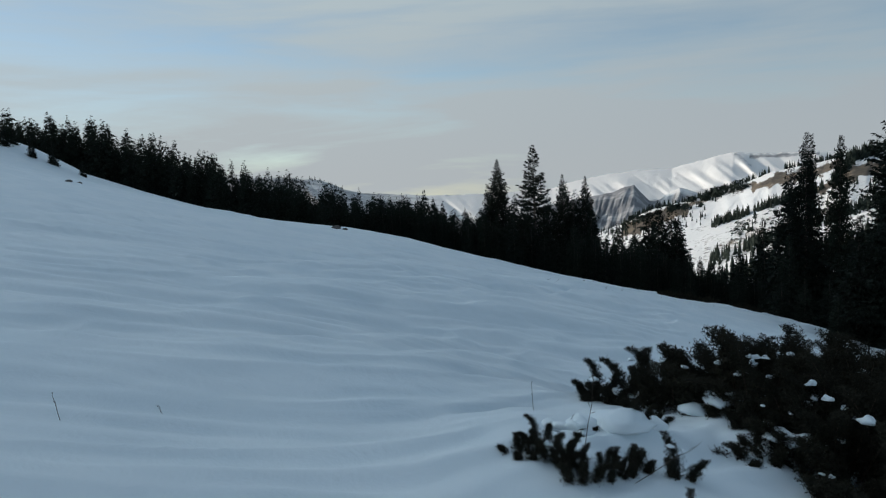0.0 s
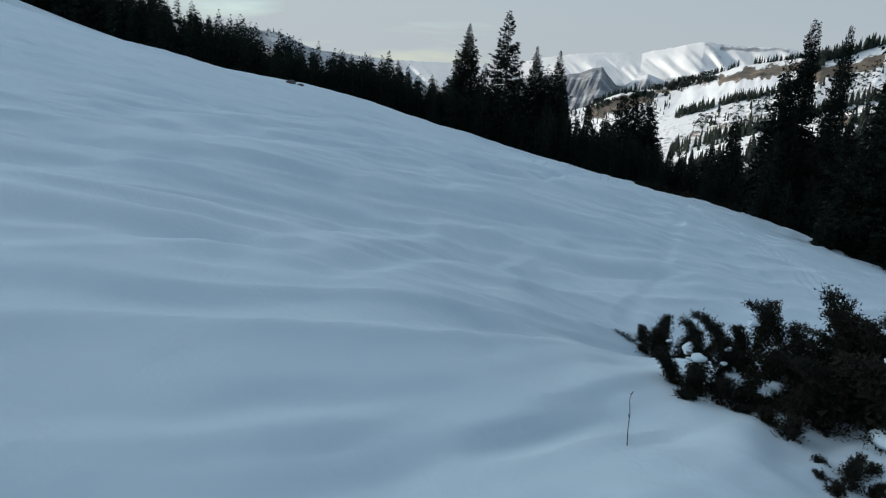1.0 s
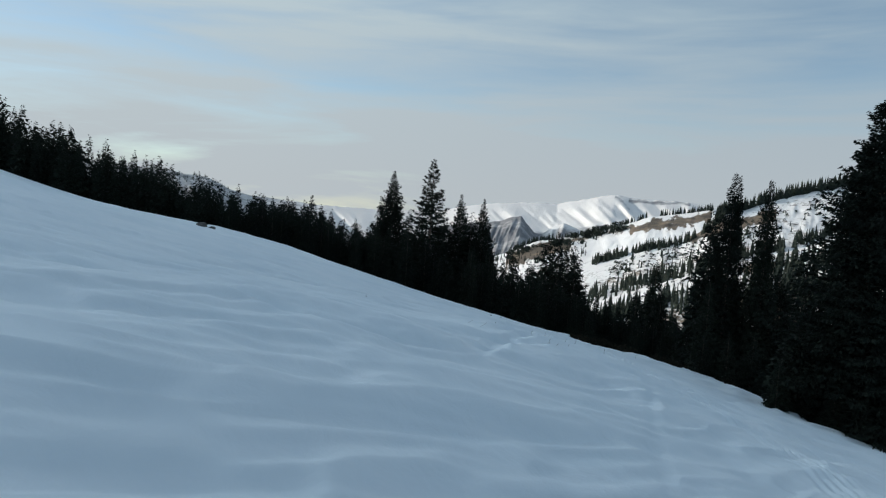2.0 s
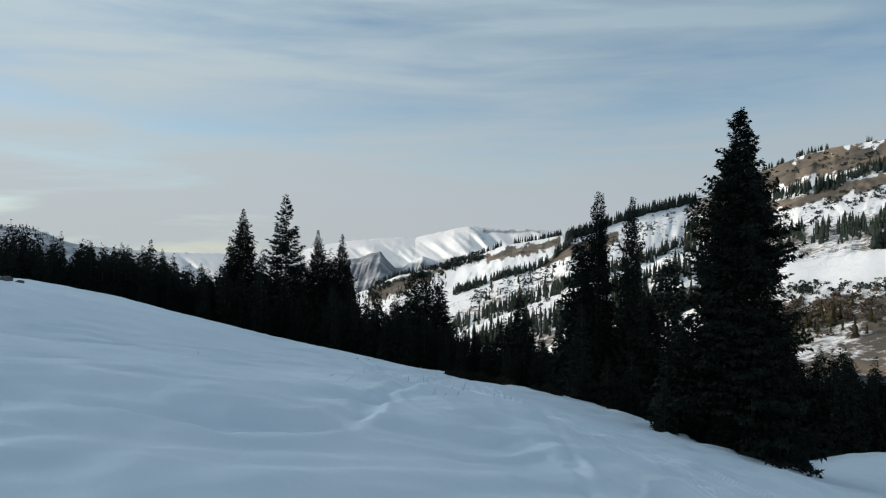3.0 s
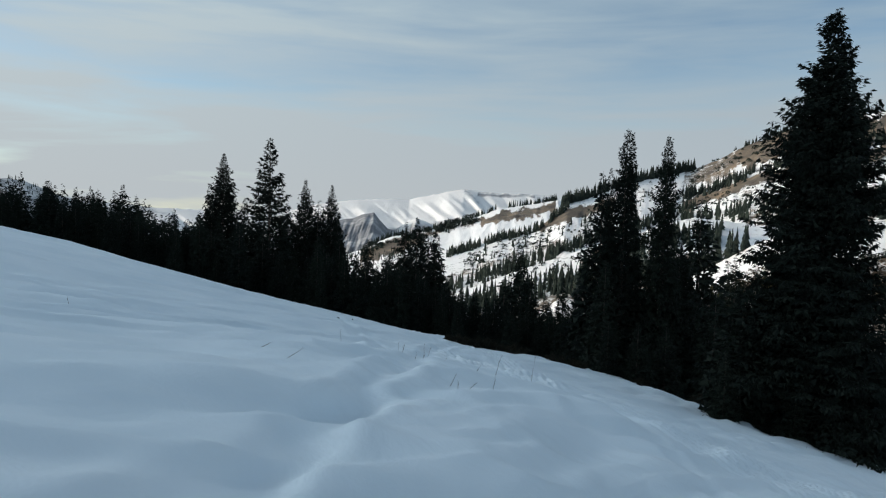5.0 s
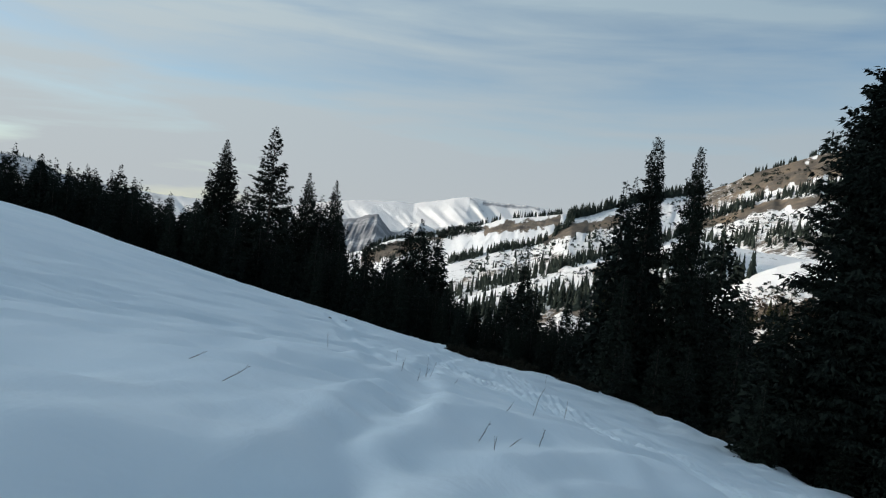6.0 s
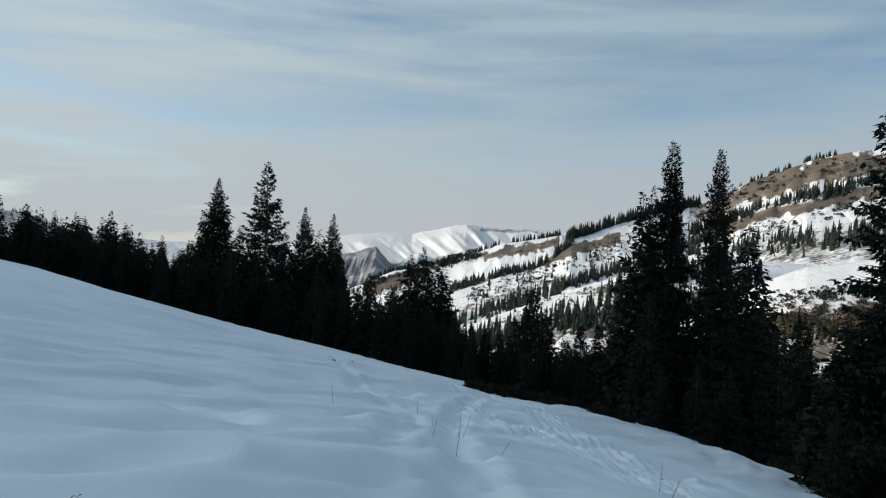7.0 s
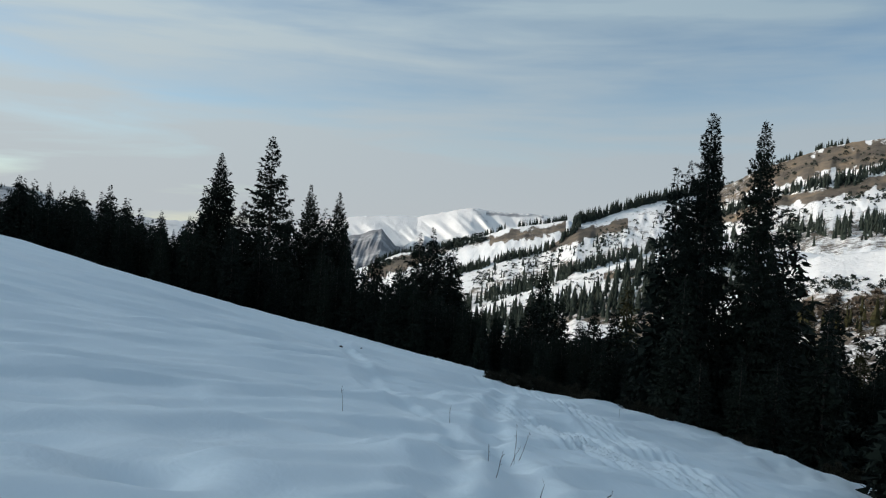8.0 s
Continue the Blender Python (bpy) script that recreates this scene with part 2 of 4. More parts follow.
# ---- the ground ----
SLOPE = {(0, 0): -6.186, (0, 1): -5.65, (0, 2): -0.529, (0, 3): -0.174, (1, 0): -8.951, (1, 1): -0.595, (1, 2): 0.617, (2, 0): -1.229, (2, 1): 0.268, (3, 0): -0.338}
SWELLS = [(6.5, 54, 5.5, 0.3), (15, 52, 5.5, 0.45), (3, -13, 4.0, -0.378), (3, -9, 3.5, 0.281), (4.5, -5, 3.5, 0.267), (2.0, -1, 3.5, -0.93), (-3, 0, 4.5, 0.15), (3, 6, 4.5, -0.415), (-3, 8, 4.5, 0.562), (4, 14, 4.5, -0.007), (-4, 16, 4.5, 0.169), (0, 20, 4.5, 0.737), (-8, 24, 6, -0.286), (4, 28, 6, 0.122)]


BANKS = [(38, 58, 7, 2.2), (38, 52, 7, 2.2), (26, 58, 7, -1.76), (26, 70, 7, -2.2), (-88, 52, 7, 1.84), (-82, 52, 7, 1.38), (-64, 64, 12, -2.2), (-40, 46, 7, -1.58), (-10, 64, 7, -1.54), (-40, 70, 7, 0.6), (14, 46, 7, 0.35), (-91, 92, 17, -1.2), (-76, 70, 7, -0.75), (3.7, -10.1, 1.5, 0.34)]


def hump(x, y, cx, cy, s, height):
    return height * np.exp(-((x - cx) ** 2 + (y - cy) ** 2) / (2 * s * s))


def slope(x, y):
    a, b = x / 40, (y - 30) / 40
    z = sum(c * a**i * b**j for (i, j), c in SLOPE.items())
    return z + sum(hump(x, y, *swell) for swell in SWELLS + BANKS)


def ground_z(x, y):
    """The lie of the land: the meadow's slope, the valley ahead and to the right, an unseen mountain added on the left
    to shade the meadow.
    """
    x, y = np.asarray(x, float), np.asarray(y, float)
    xc, yc = np.clip(x, -105, 75), np.clip(y, -40, 140)
    z = slope(xc, yc)
    z = z - 0.33 * np.maximum(x - 75, 0) - 0.16 * np.maximum(y - 140, 0) - 0.05 * np.minimum(y + 40, 0)
    left = np.maximum(-105 - x, 0)
    bearing = np.degrees(np.arctan2(x - 4.6, y + 17))
    # the added mountain rises only out of view, to block the low sun
    sun_block = 1 - smooth(-65, -58, bearing)
    z = z + left * 0.10 * (1 - smooth(60, 240, y)) + np.minimum(np.maximum(-150 - x, 0), 420) * 0.42 * sun_block
    far = np.hypot(x, y)
    floor = -52 - 0.055 * np.maximum(far - 180, 0)
    z = np.where(x > -100, floor + np.logaddexp(0, (z - floor) / 6.0) * 6.0, np.maximum(z, floor))
    return z


FOOTPATH = [(-14, 4.2), (-9, 5.4), (-5.2, 6.5), (-3.4, 7.5), (-2.85, 8.0), (-2.2, 9.0), (-1.8, 9.9), (-1.5, 11.6), (-1.3, 14.4), (-1.3, 15.9), (-1.0, 17.0), (-0.85, 18.9), (-0.8, 21.0), (-0.95, 25.5), (-0.9, 29.5), (-0.6, 34), (0.4, 41), (-0.5, 47)]
SKI_TRACK = [(2.0, 47), (2.6, 41), (3.2, 35), (3.4, 28), (3.5, 23), (4.6, 20.5), (5.8, 17.6), (6.9, 15.2), (7.6, 12), (7.7, 8.0), (9.0, 3.0), (11, -6)]
SKI_CROSSING = [(-0.4, 36), (1.2, 32), (2.6, 28.5), (3.8, 24.2), (5.4, 21.7), (7.1, 20.2), (8.2, 18.6), (9.3, 17.2), (12, 13.5), (16, 9)]
MEANDER = [(-8.5, 58), (-6.0, 46), (-3.9, 35.6), (-2.8, 31.8), (-1.9, 30.4), (-1.4, 28.4), (-1.7, 24.8), (-1.9, 22.8)]
OLD_TRACK = [(2.4, 34), (3.6, 23.4), (3.3, 15.5), (3.0, 11.7), (2.75, 8.5), (2.6, 4.3), (2.0, -1)]


def off_line(x, y, line, wander, seed):
    """How far each place lies from a line of points, with its edge a little uneven."""
    best = np.full(x.shape, 99.0)
    for (ax, ay), (bx, by) in zip(line, line[1:]):
        dx, dy = bx - ax, by - ay
        t = np.clip(((x - ax) * dx + (y - ay) * dy) / (dx * dx + dy * dy), 0, 1)
        best = np.minimum(best, np.hypot(x - ax - t * dx, y - ay - t * dy))
    return best + wander * (fbm(x * 1.3, y * 1.3, seed, 3) - 0.5)


def groove(d, width, depth, rim):
    return -depth * np.exp(-np.abs(d / width) ** 2.6) + rim * np.exp(-(((d - 1.7 * width) / (0.55 * width)) ** 2))


MOUNDS = [(3.8, -9.35, 0.4, 0.16), (3.4, -9.6, 0.3, 0.10), (4.55, -9.0, 0.5, 0.16), (4.55, -7.1, 0.42, 0.30), (5.15, -6.6, 0.4, 0.35), (4.1, -5.2, 0.4, 0.22), (5.05, -8.3, 0.45, 0.28), (3.5, -5.2, 0.3, 0.14), (5.9, -7.9, 0.4, 0.4)]


DRIFTS = [
    ([(-1.5, -8.2), (-1.3, -7.4), (-1.3, -5.1), (-1.6, -1.8), (-1.5, -0.3), (-1.0, 1.4), (0.6, 3.6)], 0.06),
    ([(-0.55, -7.4), (-0.4, -6.4), (-0.6, -4.5), (-0.6, -1.9), (0.2, 1.0), (1.2, 2.6)], 0.09),
    ([(-2.6, -9.6), (-2.0, -7.8), (-1.75, -6), (-1.75, -4.2), (-2.2, -1)], 0.08),
    ([(-0.35, -8.5), (0.0, -6.1), (1.0, -0.4), (2.4, 2.0)], 0.03),
    ([(-0.8, -1.1), (-0.5, 0.4), (0.2, 2.1), (1.4, 4.0), (3.8, 7.6)], 0.06),
    ([(-5.4, -5.5), (-4.9, -2.5), (-4.0, -1.1), (-1.5, 1.7), (1.3, 5.2), (3.5, 7.4)], 0.08),
    ([(-6.9, 0.6), (-6.0, 2.2), (-4.0, 4.4), (-2.6, 6)], 0.08),
    ([(-3.9, -1.6), (-3.4, 1.2), (-2.4, 3), (-1.5, 4.8)], 0.07)]


def drift(x, y, line, height):
    """A wind-cut crest along a line, with a hollow on its uphill side."""
    best, sign = np.full(x.shape, 99.0), np.ones(x.shape)
    for (ax, ay), (bx, by) in zip(line, line[1:]):
        dx, dy = bx - ax, by - ay
        t = np.clip(((x - ax) * dx + (y - ay) * dy) / (dx * dx + dy * dy), 0, 1)
        d = np.hypot(x - ax - t * dx, y - ay - t * dy)
        side = np.where(dx * (y - ay) - dy * (x - ax) > 0, 1.0, -1.0)
        sign = np.where(d < best, side, sign)
        best = np.minimum(best, d)
    d = best * sign + 0.3 * (fbm(x * 0.9, y * 0.9, 97, 3) - 0.5)
    ends = np.minimum(smooth(0, 1.6, np.hypot(x - line[0][0], y - line[0][1])), smooth(0, 1.6, np.hypot(x - line[-1][0], y - line[-1][1])))
    uphill = -0.75 * np.exp(-(((d - 0.42) / 0.34) ** 2)) * (d > 0)
    return ends * height * (np.exp(-((d / np.where(d > 0, 0.22, 0.8)) ** 2)) + uphill * smooth(0, 0.3, d))


def relief(x, y):
    """Wind-shaped snow, hollows, and the tracks in it."""
    near = 1 - smooth(45, 110, np.hypot(x, y - 10))
    c, s = math.cos(-0.85), math.sin(-0.85)
    u, v = x * c - y * s, x * s + y * c
    bend = 1.6 * (fbm(x * 0.11, y * 0.11, 3, 2) - 0.5)
    z = 0.26 * (fbm(u * 0.10, (v + bend) * 0.28, 11, 3) - 0.5)
    z = z + 0.34 * (fbm(u * 0.13 + 9, (v + 2 * bend) * 0.75, 21, 3) - 0.5)
    crest = 1 - np.abs(2 * fbm(u * 0.22, (v + 2 * bend) * 0.9, 31, 2) - 1)
    z = z + 0.09 * crest**4
    z = z + 0.17 * (fbm(u * 0.30 + 4, (v + 2.5 * bend) * 1.7, 45, 2) - 0.5)
    z = z + 0.06 * (fbm(u * 1.1, v * 2.2, 41, 3) - 0.5)
    rough_ = smooth(0.46, 0.62, fbm(x * 0.13 + 3, y * 0.13, 47, 2))          # trampled and crusted patches
    z = z + rough_ * (0.20 * (fbm(u * 0.55, v * 0.9, 43, 3) - 0.5) + 0.07 * (fbm(x * 1.9, y * 1.6, 49, 2) - 0.5))
    for line, height in DRIFTS:
        z = z + 0.65 * drift(x, y, line, height)
    d1 = off_line(x, y, FOOTPATH, 0.35, 51)
    steps = 0.7 + 0.6 * vnoise(x * 2.2, y * 2.2, 55)
    z = z + groove(d1, 0.26, 0.12, 0.035) * steps * (1 - 0.2 * smooth(16, 21, y))
    for track, deep in ((SKI_TRACK, 0.07), (SKI_CROSSING, 0.10)):
        d2 = off_line(x, y, track, 0.10, 61)
        ruts = groove(np.abs(d2 - 0.16), 0.08, deep, 0.5 * deep) + groove(np.abs(d2 - 0.48), 0.08, 0.7 * deep, 0.4 * deep) + groove(np.abs(d2 - 0.85), 0.10, 0.5 * deep, 0.3 * deep)
        z = z + ruts * (0.55 + 0.6 * vnoise(x * 0.7, y * 0.7, 67)) + 0.06 * np.exp(-((d2 / 0.9) ** 2)) * (fbm(x * 2.2, y * 2.2, 65, 3) - 0.3)
    d4 = off_line(x, y, MEANDER, 0.4, 77)
    z = z + groove(d4, 0.22, 0.055, 0.025) * (0.5 + vnoise(x * 1.8, y * 1.8, 79))
    d3 = off_line(x, y, OLD_TRACK, 0.3, 71)
    z = z + groove(d3, 0.16, 0.026, 0.014) * (0.5 + vnoise(x * 1.6, y * 1.6, 73))
    z = z + hump(x, y, -1.95, 24.9, 0.45, 0.10) - hump(x, y, -3.72, 21.9, 0.30, 0.26) + hump(x, y, -3.3, 22.25, 0.2, 0.04) - hump(x, y, -3.9, 15.9, 0.4, 0.15)
    churn = hump(x, y, 1.5, 33, 6.0, 1.0)
    z = z + 0.10 * churn * (fbm(x * 1.5, y * 1.5, 81, 3) - 0.5)
    shrub = np.maximum(hump(x, y, 5.4, -6.2, 2.2, 1.0), hump(x, y, 3.6, -9.6, 1.0, 0.9))
    z = z + shrub * (0.42 * (fbm(x * 0.95, y * 0.95, 91, 3) - 0.42))
    for cx, cy, s_, up_ in MOUNDS:
        z = z + hump(x, y, cx, cy, s_, up_)
    return z * near


def surface(x, y):
    return ground_z(x, y) + relief(np.asarray(x, float), np.asarray(y, float))


def ground_at(x, y):
    return float(surface(np.array([float(x)]), np.array([float(y)]))[0])


def lines(lo, hi, step, grow, first, last):
    inner = np.arange(lo, hi + step / 2, step)
    out, back, d = [], [], step
    p = inner[-1]
    while p < last:
        d *= grow
        p += d
        out.append(p)
    p, d = inner[0], step
    while p > first:
        d *= grow
        p -= d
        back.append(p)
    return np.array(back[::-1] + list(inner) + out)


def grid_faces(rows, cols):
    i = np.arange(rows * cols).reshape(rows, cols)
    return np.stack([i[:-1, :-1], i[:-1, 1:], i[1:, 1:], i[1:, :-1]], -1).reshape(-1, 4)


gx, gy = lines(-9, 10, 0.085, 1.045, -4600, 4600), lines(-14, 42, 0.11, 1.045, -700, 4700)
GX, GY = np.meshgrid(gx, gy)
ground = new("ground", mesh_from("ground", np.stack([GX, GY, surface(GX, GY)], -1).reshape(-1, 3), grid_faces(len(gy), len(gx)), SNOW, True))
tagged(ground, "wind-rippled blue-shadowed snow slope crossed by old tracks", "snow", kind="structure")


# ---- far ridges: crest lines as azimuth and elevation in degrees, seen from the meadow ----
MID = (-0.6, 7.0, -1.2)


def crest_of(sky, a):
    return np.interp(a, [p[0] for p in sky], [p[1] for p in sky])


def on_ridge(ridge, a, e, back=0.0):
    """The place on a ridge's near side at an azimuth and elevation."""
    a, e = np.asarray(a, float), np.asarray(e, float)
    v = np.clip((crest_of(ridge["sky"], a) - e) / ridge["drop"], 0, 1)
    r = np.interp(a, ridge["far_a"], ridge["far_r"]) - ridge["depth"] * v + back
    e = crest_of(ridge["sky"], a) - ridge["drop"] * v
    t = np.radians(a)
    return np.stack([MID[0] + r * np.sin(t), MID[1] + r * np.cos(t), MID[2] + r * np.tan(np.radians(e))], -1)


def build_ridge(name, ridge, mat, bare, label, rows=70, step=0.12, rough=1.0, gully=0.0, seed=0, slant=-1.6, fine=0.75, knots=4):
    a = np.arange(ridge["sky"][0][0], ridge["sky"][-1][0] + step, step)
    v = np.concatenate([[-0.5, -0.16, -0.05], np.linspace(0, 1, rows)])
    A, V = np.meshgrid(a, v)
    C = crest_of(ridge["sky"], A)
    far = np.interp(A, ridge["far_a"], ridge["far_r"])
    down = np.clip(V, 0, 1)
    E = C - ridge["drop"] * down
    R = far - ridge["depth"] * V
    Z = R * np.tan(np.radians(E)) + np.minimum(V, 0) * ridge["depth"] * 0.5
    m = far * np.radians(1.0)
    wobble = (fbm(A * 1.3, V * 6 + A * 0.7, seed, 5) - 0.5) * rough * ridge["depth"] * 0.16 * smooth(0, 0.12, V)
    ribs = (np.abs(2 * fbm((A + slant * down) * fine, V * 0.9 + 5, seed + 20, knots) - 1)) * gully * ridge["depth"] * smooth(0.0, 0.22, V)
    ribs = ribs * (0.45 + 0.9 * fbm(A * 0.35, V * 1.5, seed + 60, 2))
    R = R + wobble - ribs
    Z = Z + 0.10 * m * (fbm(A * 3.1, V * 3, seed + 40, 3) - 0.5) * (V <= 0.02)
    T = np.radians(A)
    pts = np.stack([MID[0] + R * np.sin(T), MID[1] + R * np.cos(T), MID[2] + Z], -1).reshape(-1, 3)
    me = mesh_from(name, pts, grid_faces(len(v), len(a))[:, ::-1], mat, True)
    at = me.attributes.new("bare", "FLOAT", "POINT")
    at.data.foreach_set("value", np.asarray(bare(A, E, V), np.float32).ravel())
    ob = new(name, me)
    return tagged(ob, label, "mountain", kind="structure")


RANGE = dict(sky=[(-62, 1.0), (-45, 1.5), (-34.4, 1.4), (-30.6, 1.0), (-28.9, 0.2), (-27.4, -0.15), (-22.3, -0.55), (-17.5, -0.65), (-12, -0.4), (-10.2, 0.1), (-8.3, 0.42), (-6.7, 0.62), (-4.4, 0.78), (-2.6, 0.78), (-1.6, 1.04), (-0.3, 1.32), (0.6, 1.58), (1.8, 1.76), (2.5, 1.71), (3.2, 1.61), (4.8, 1.55), (7.4, 1.55), (9, 1.38), (15, 1.0), (24, 0.5), (60, 0)],
             far_a=[-60, 60], far_r=[2900, 2900], depth=1100, drop=5.0)
CRAG = dict(sky=[(-13, -1.9), (-10.5, -1.4), (-8.3, -1.08), (-7.1, -0.88), (-6.2, -0.5), (-5.45, -0.36), (-5.0, -0.9), (-4.3, -1.65), (-3.7, -1.76), (-2.9, -1.1), (-2.0, -0.72), (-1.1, -1.0), (-0.1, -1.42), (3, -1.8), (6, -2.0), (9, -2.3)],
            far_a=[-12, 9], far_r=[1900, 1900], depth=380, drop=4.0)
HOOK = dict(sky=[(-14, -5.6), (-9, -4.4), (-6.0, -3.25), (-4.2, -2.35), (-0.6, -1.58), (0.3, -1.32), (2.6, -0.56), (4.0, -0.02), (4.7, 0.3), (7.1, 0.68), (8.9, 1.05), (9.5, 1.17), (10.2, 0.85), (11, 0.1), (14, -0.6)],
            far_a=[-12, 14], far_r=[1150, 1150], depth=420, drop=4.6)
HILLSIDE = dict(sky=[(-14, -7.6), (-6, -5.4), (-2, -4.3), (0.8, -3.35), (3.2, -2.5), (5.0, -1.82), (7.3, -1.3), (8.6, -0.6), (9.6, 0.4), (10.2, 0.85), (11.6, 1.3), (13.7, 2.15), (15.8, 2.85), (17.9, 3.35), (19.6, 3.75), (21.5, 4.6), (22.6, 5.3), (23.8, 5.8), (25.6, 6.5), (27.4, 7.2), (29.1, 7.55), (30.7, 7.78), (32, 7.9), (38, 8.6), (62, 11)],
                far_a=[-14, 8, 20, 62], far_r=[640, 680, 820, 820], depth=420, drop=9.5)
SPUR = dict(sky=[(-8, -9.2), (0, -7.4), (3.4, -5.95), (5.7, -5.0), (9.7, -3.45), (11.8, -2.62), (14, -1.88), (16.1, -1.2), (17.7, -0.4), (20, 0.15), (24, -0.2), (30, -0.6), (40, -1)],
            far_a=[-8, 40], far_r=[430, 450], depth=150, drop=8.0)
CLEARING = dict(sky=[(17, -6.0), (20, -4.4), (22.4, -2.9), (24.0, -1.9), (25.2, -1.25), (26.8, -0.6), (27.9, -0.42), (29.8, -0.12), (32, 0.42), (36, 0.9), (62, 3)],
                far_a=[17, 62], far_r=[300, 300], depth=110, drop=9.0)


def band(a, e, line, thick, soft=0.25):
    """1 inside a belt that follows a line of (azimuth, elevation), 0 outside."""
    mid = np.interp(a, [p[0] for p in line], [p[1] for p in line]) + thick * 2.1 * (fbm(a * 2.4, e * 2.0, 7, 4) - 0.5)
    inside = (a >= line[0][0]) & (a <= line[-1][0])
    return inside * (1 - smooth(thick - soft, thick + soft, np.abs(e - mid)))


def bare_range(a, e, v):
    # the slope facing away is in shade; its grey is put in as rock
    face = band(a, e, [(2.9, 1.35), (3.6, 1.36), (5.5, 1.36), (7.6, 1.42)], 0.15, 0.14) * 0.42
    gully = band(a, e, [(1.9, 1.62), (2.5, 1.2), (3.1, 0.6)], 0.14, 0.12) * 0.26
    west = (1 - smooth(-28, -16, a)) * 0.35
    return 0.07 + face + gully + west + 0.75 * smooth(0.38, 0.6, v)


def bare_crag(a, e, v):
    return 0.55 - 0.35 * smooth(-4.2, -2.5, a) * (1 - smooth(0.0, 0.2, v))


def bare_hook(a, e, v):
    face = band(a, e, [(3.3, -0.85), (4.9, -0.38), (7.3, 0.05), (8.6, 0.45), (9.3, 0.72)], 0.40, 0.2) * 0.72
    collar = band(a, e, [(-6, -3.6), (-1, -1.95), (2, -1.1), (3.4, -0.6)], 0.30) * 0.5
    shoulder = band(a, e, [(-6.4, -4.2), (-4.2, -3.2), (-2.4, -2.6), (-1.2, -2.5)], 0.5) * 0.7
    return face + collar + shoulder - 0.12 + 0.25 * (1 - smooth(-2.5, 0.0, a))


def bare_hill(a, e, v):
    tan_top = band(a, e, [(19, 3.2), (21.5, 4.1), (23.8, 5.1), (25.6, 5.7), (27.5, 6.3), (30, 6.7), (33, 7.0), (40, 7.6)], 0.85, 0.35) * (0.30 + 0.34 * smooth(21, 25, a))
    tan_low = band(a, e, [(19, 0.9), (20.9, 1.7), (24.0, 3.1), (25.8, 3.6), (27.6, 3.9), (29.4, 4.4), (31.4, 4.95), (40, 6.6)], 0.34, 0.2) * 0.62
    cliff = band(a, e, [(7.6, -1.35), (9.5, -0.35), (10.8, 0.12), (12.1, 0.5), (13.9, 1.15)], 0.36, 0.2) * 0.66
    under = band(a, e, [(0, -6), (3.4, -4.6), (7.3, -3.2), (11.7, -1.7), (16, -0.2), (19, 0.8)], 0.40) * 0.14
    right_ = band(a, e, [(23, 0.6), (27.8, 0.9), (32, 1.6), (40, 3)], 1.1, 0.5) * 0.20
    return tan_top + tan_low + cliff + under + right_ + 0.15


def bare_spur(a, e, v):
    brown = band(a, e, [(12.2, -3.1), (13.6, -2.9), (14.6, -2.7)], 0.28, 0.15) * 0.4
    return 0.10 + brown + 0.30 * smooth(0.22, 0.4, v)


def bare_clearing(a, e, v):
    under = crest_of(CLEARING["sky"], a) - e
    return -0.16 + 0.34 * smooth(1.5, 2.6, under) + 0.24 * smooth(2.4, 3.2, under)


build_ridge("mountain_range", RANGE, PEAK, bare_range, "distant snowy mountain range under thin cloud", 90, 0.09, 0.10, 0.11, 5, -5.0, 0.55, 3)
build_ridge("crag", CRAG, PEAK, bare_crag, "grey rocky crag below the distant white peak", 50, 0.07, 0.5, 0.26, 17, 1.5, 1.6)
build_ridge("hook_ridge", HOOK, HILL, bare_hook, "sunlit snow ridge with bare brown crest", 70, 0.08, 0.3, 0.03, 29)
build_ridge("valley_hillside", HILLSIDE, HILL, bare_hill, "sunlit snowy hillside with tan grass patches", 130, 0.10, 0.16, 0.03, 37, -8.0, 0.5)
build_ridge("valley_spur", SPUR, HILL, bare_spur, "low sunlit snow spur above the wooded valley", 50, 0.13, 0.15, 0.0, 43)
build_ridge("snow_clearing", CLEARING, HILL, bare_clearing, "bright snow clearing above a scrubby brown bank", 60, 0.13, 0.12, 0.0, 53)


